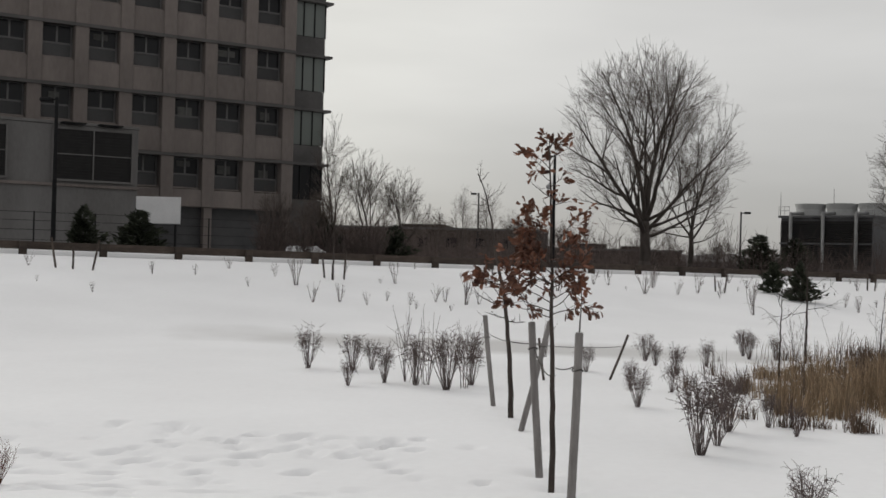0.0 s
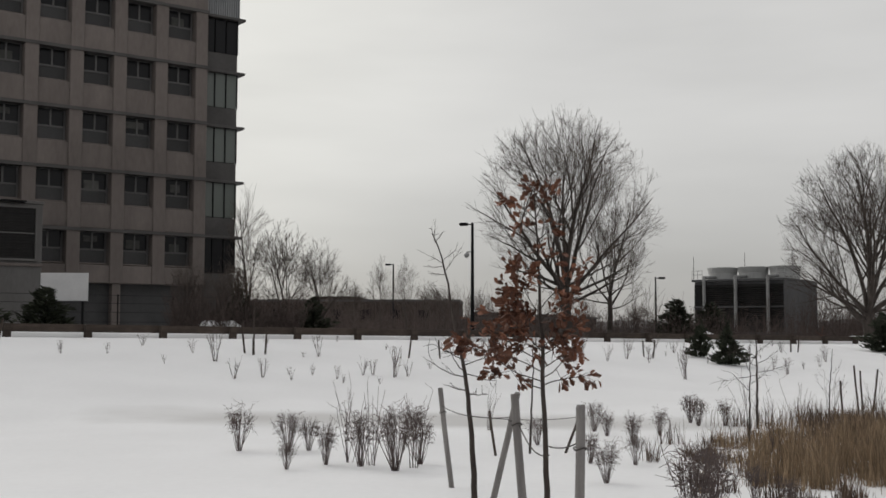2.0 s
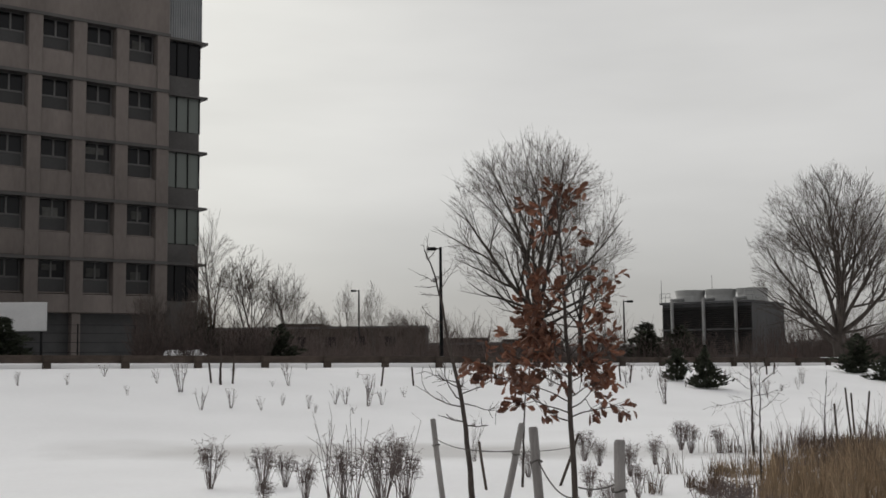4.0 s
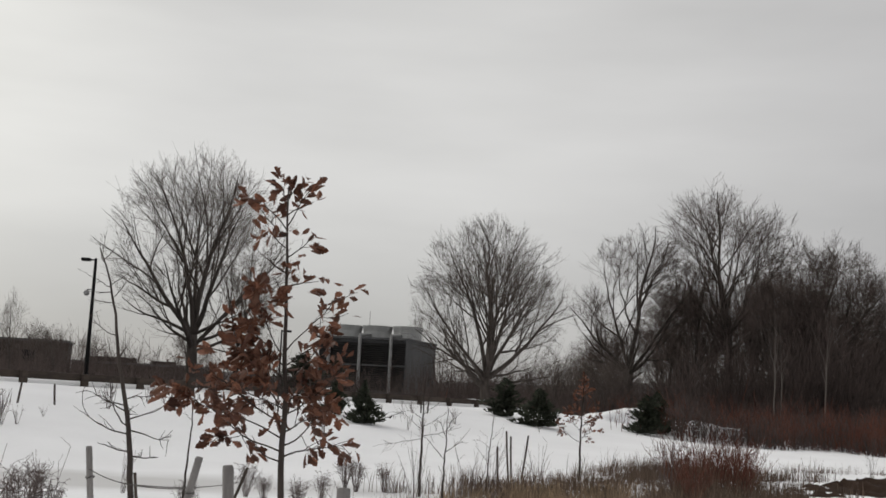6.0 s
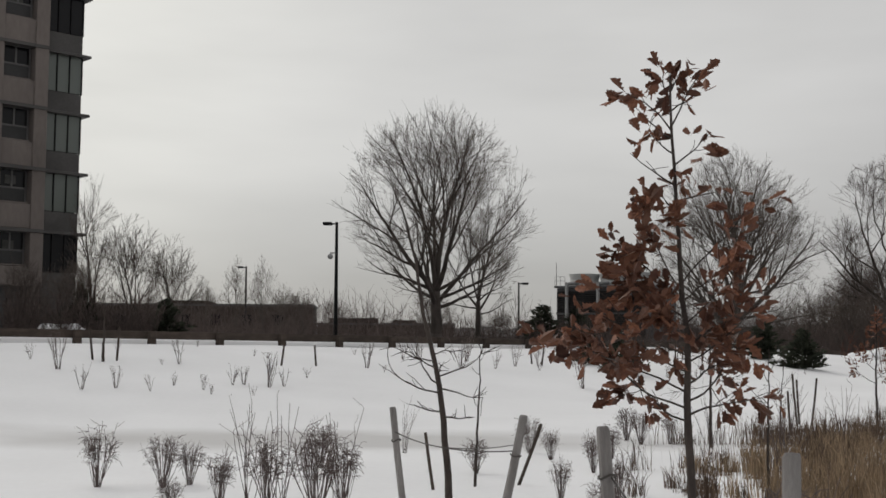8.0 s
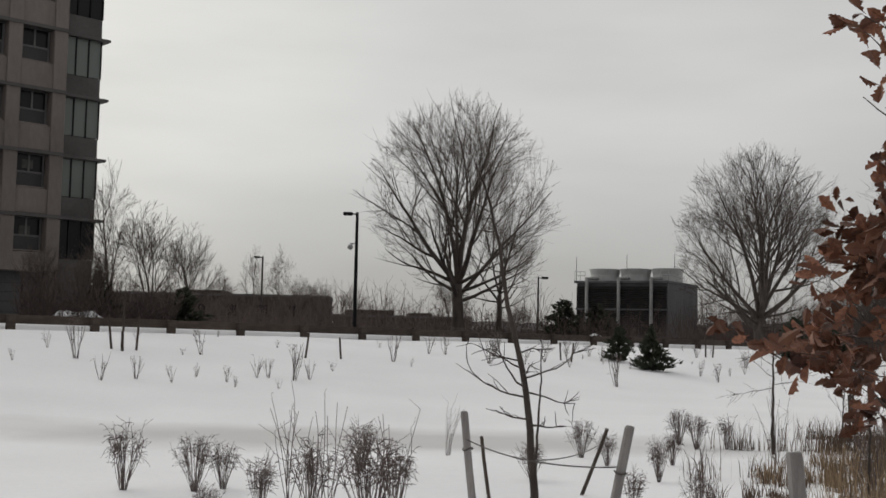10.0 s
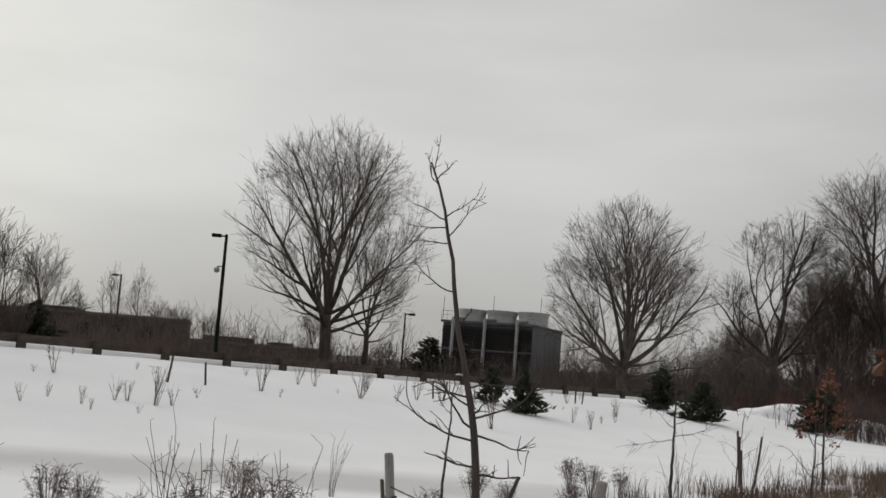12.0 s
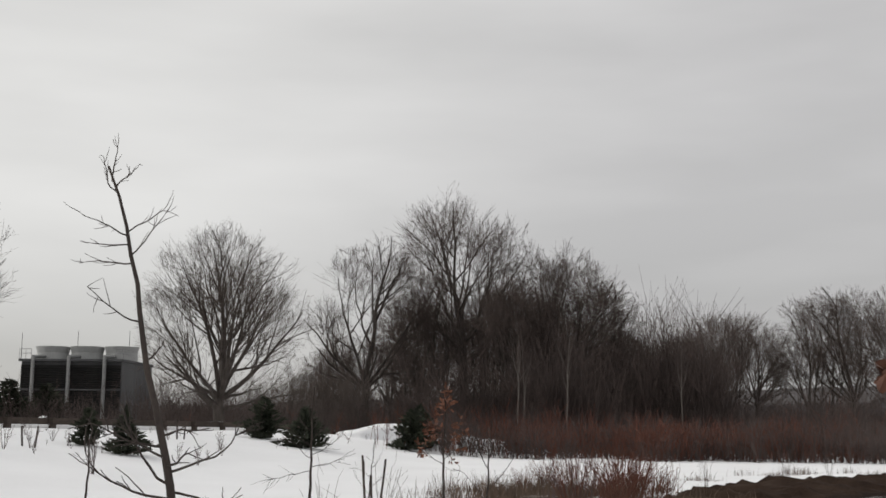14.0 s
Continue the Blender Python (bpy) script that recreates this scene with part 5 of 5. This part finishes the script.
sapling(.71, 21.8, 2.15, (0, .01, .03, .05, .05, .06), ((1.5, -1, 0, .2, .6), (1.7, 1, .2, .2, .6), (1.9, -.8, .2, .16, .8)), "thin bare sapling tied between stakes", 92, 0.022, twig=2)
sapling(5.45, 27.6, 2.5, (0, 0, .01, .0, -.01, .02), ((1.15, -1, .1, .75, .25), (1.2, 1, .2, .7, .25), (1.35, -.9, -.3, .7, .5), (1.4, .9, -.3, .65, .5), (1.55, -.9, .3, .55, .6), (1.6, .8, .4, .6, .7), (1.75, -.6, 0, .5, .9), (1.8, .7, .1, .5, .9), (1.95, -.5, .3, .4, 1.1), (2.1, .5, -.2, .35, 1.2)), "bare spreading sapling in snow beside dry grass", 93, 0.034, twig=10)
sapling(10.8, 33.0, 3.1, (0, .01, .0, .02, .03, .05), ((1.0, -1, .1, .6, .35), (1.1, 1, .2, .6, .4), (1.3, -.9, .2, .6, .6), (1.4, .8, -.3, .55, .6), (1.6, -.8, .3, .5, .7), (1.75, .8, .2, .45, .8), (1.95, -.6, .3, .4, 1.0), (2.15, .6, .1, .35, 1.1), (2.35, -.3, .2, .3, 1.2)), "young oak holding a few dark red leaves in snow", 94, 0.034, leaves=290, twig=6)
sapling(-9.55, 41.4, 1.9, (0, .0, .02, .02, .03, .04), ((1.0, -1, 0, .4, .8), (1.1, 1, 0, .4, .8), (1.3, -.8, .2, .35, 1.0), (1.5, .7, .2, .3, 1.0)), "bare sapling between short stakes on the slope", 95, 0.05, twig=3)
sapling(7.4, 29.6, 1.7, (0, .02, .03, .05, .08, .1), ((.6, -1, 0, .5, 1.0), (.7, 1, 0, .5, 1.0), (.9, -.8, .3, .4, 1.0), (1.1, .8, .2, .4, 1.1), (1.3, -.5, .2, .35, 1.2)), "small bare sapling behind the dry grass", 96, 0.02, twig=4)
sapling(4.05, 19.6, 1.9, (0, 0, .01, .02, .02, .03), ((1.2, -1, .1, .5, .6), (1.3, 1, .1, .5, .6), (1.5, -.7, .2, .4, .9), (1.6, .7, .2, .35, .9)), "thin bare sapling among dry grass", 97, 0.022, twig=3)
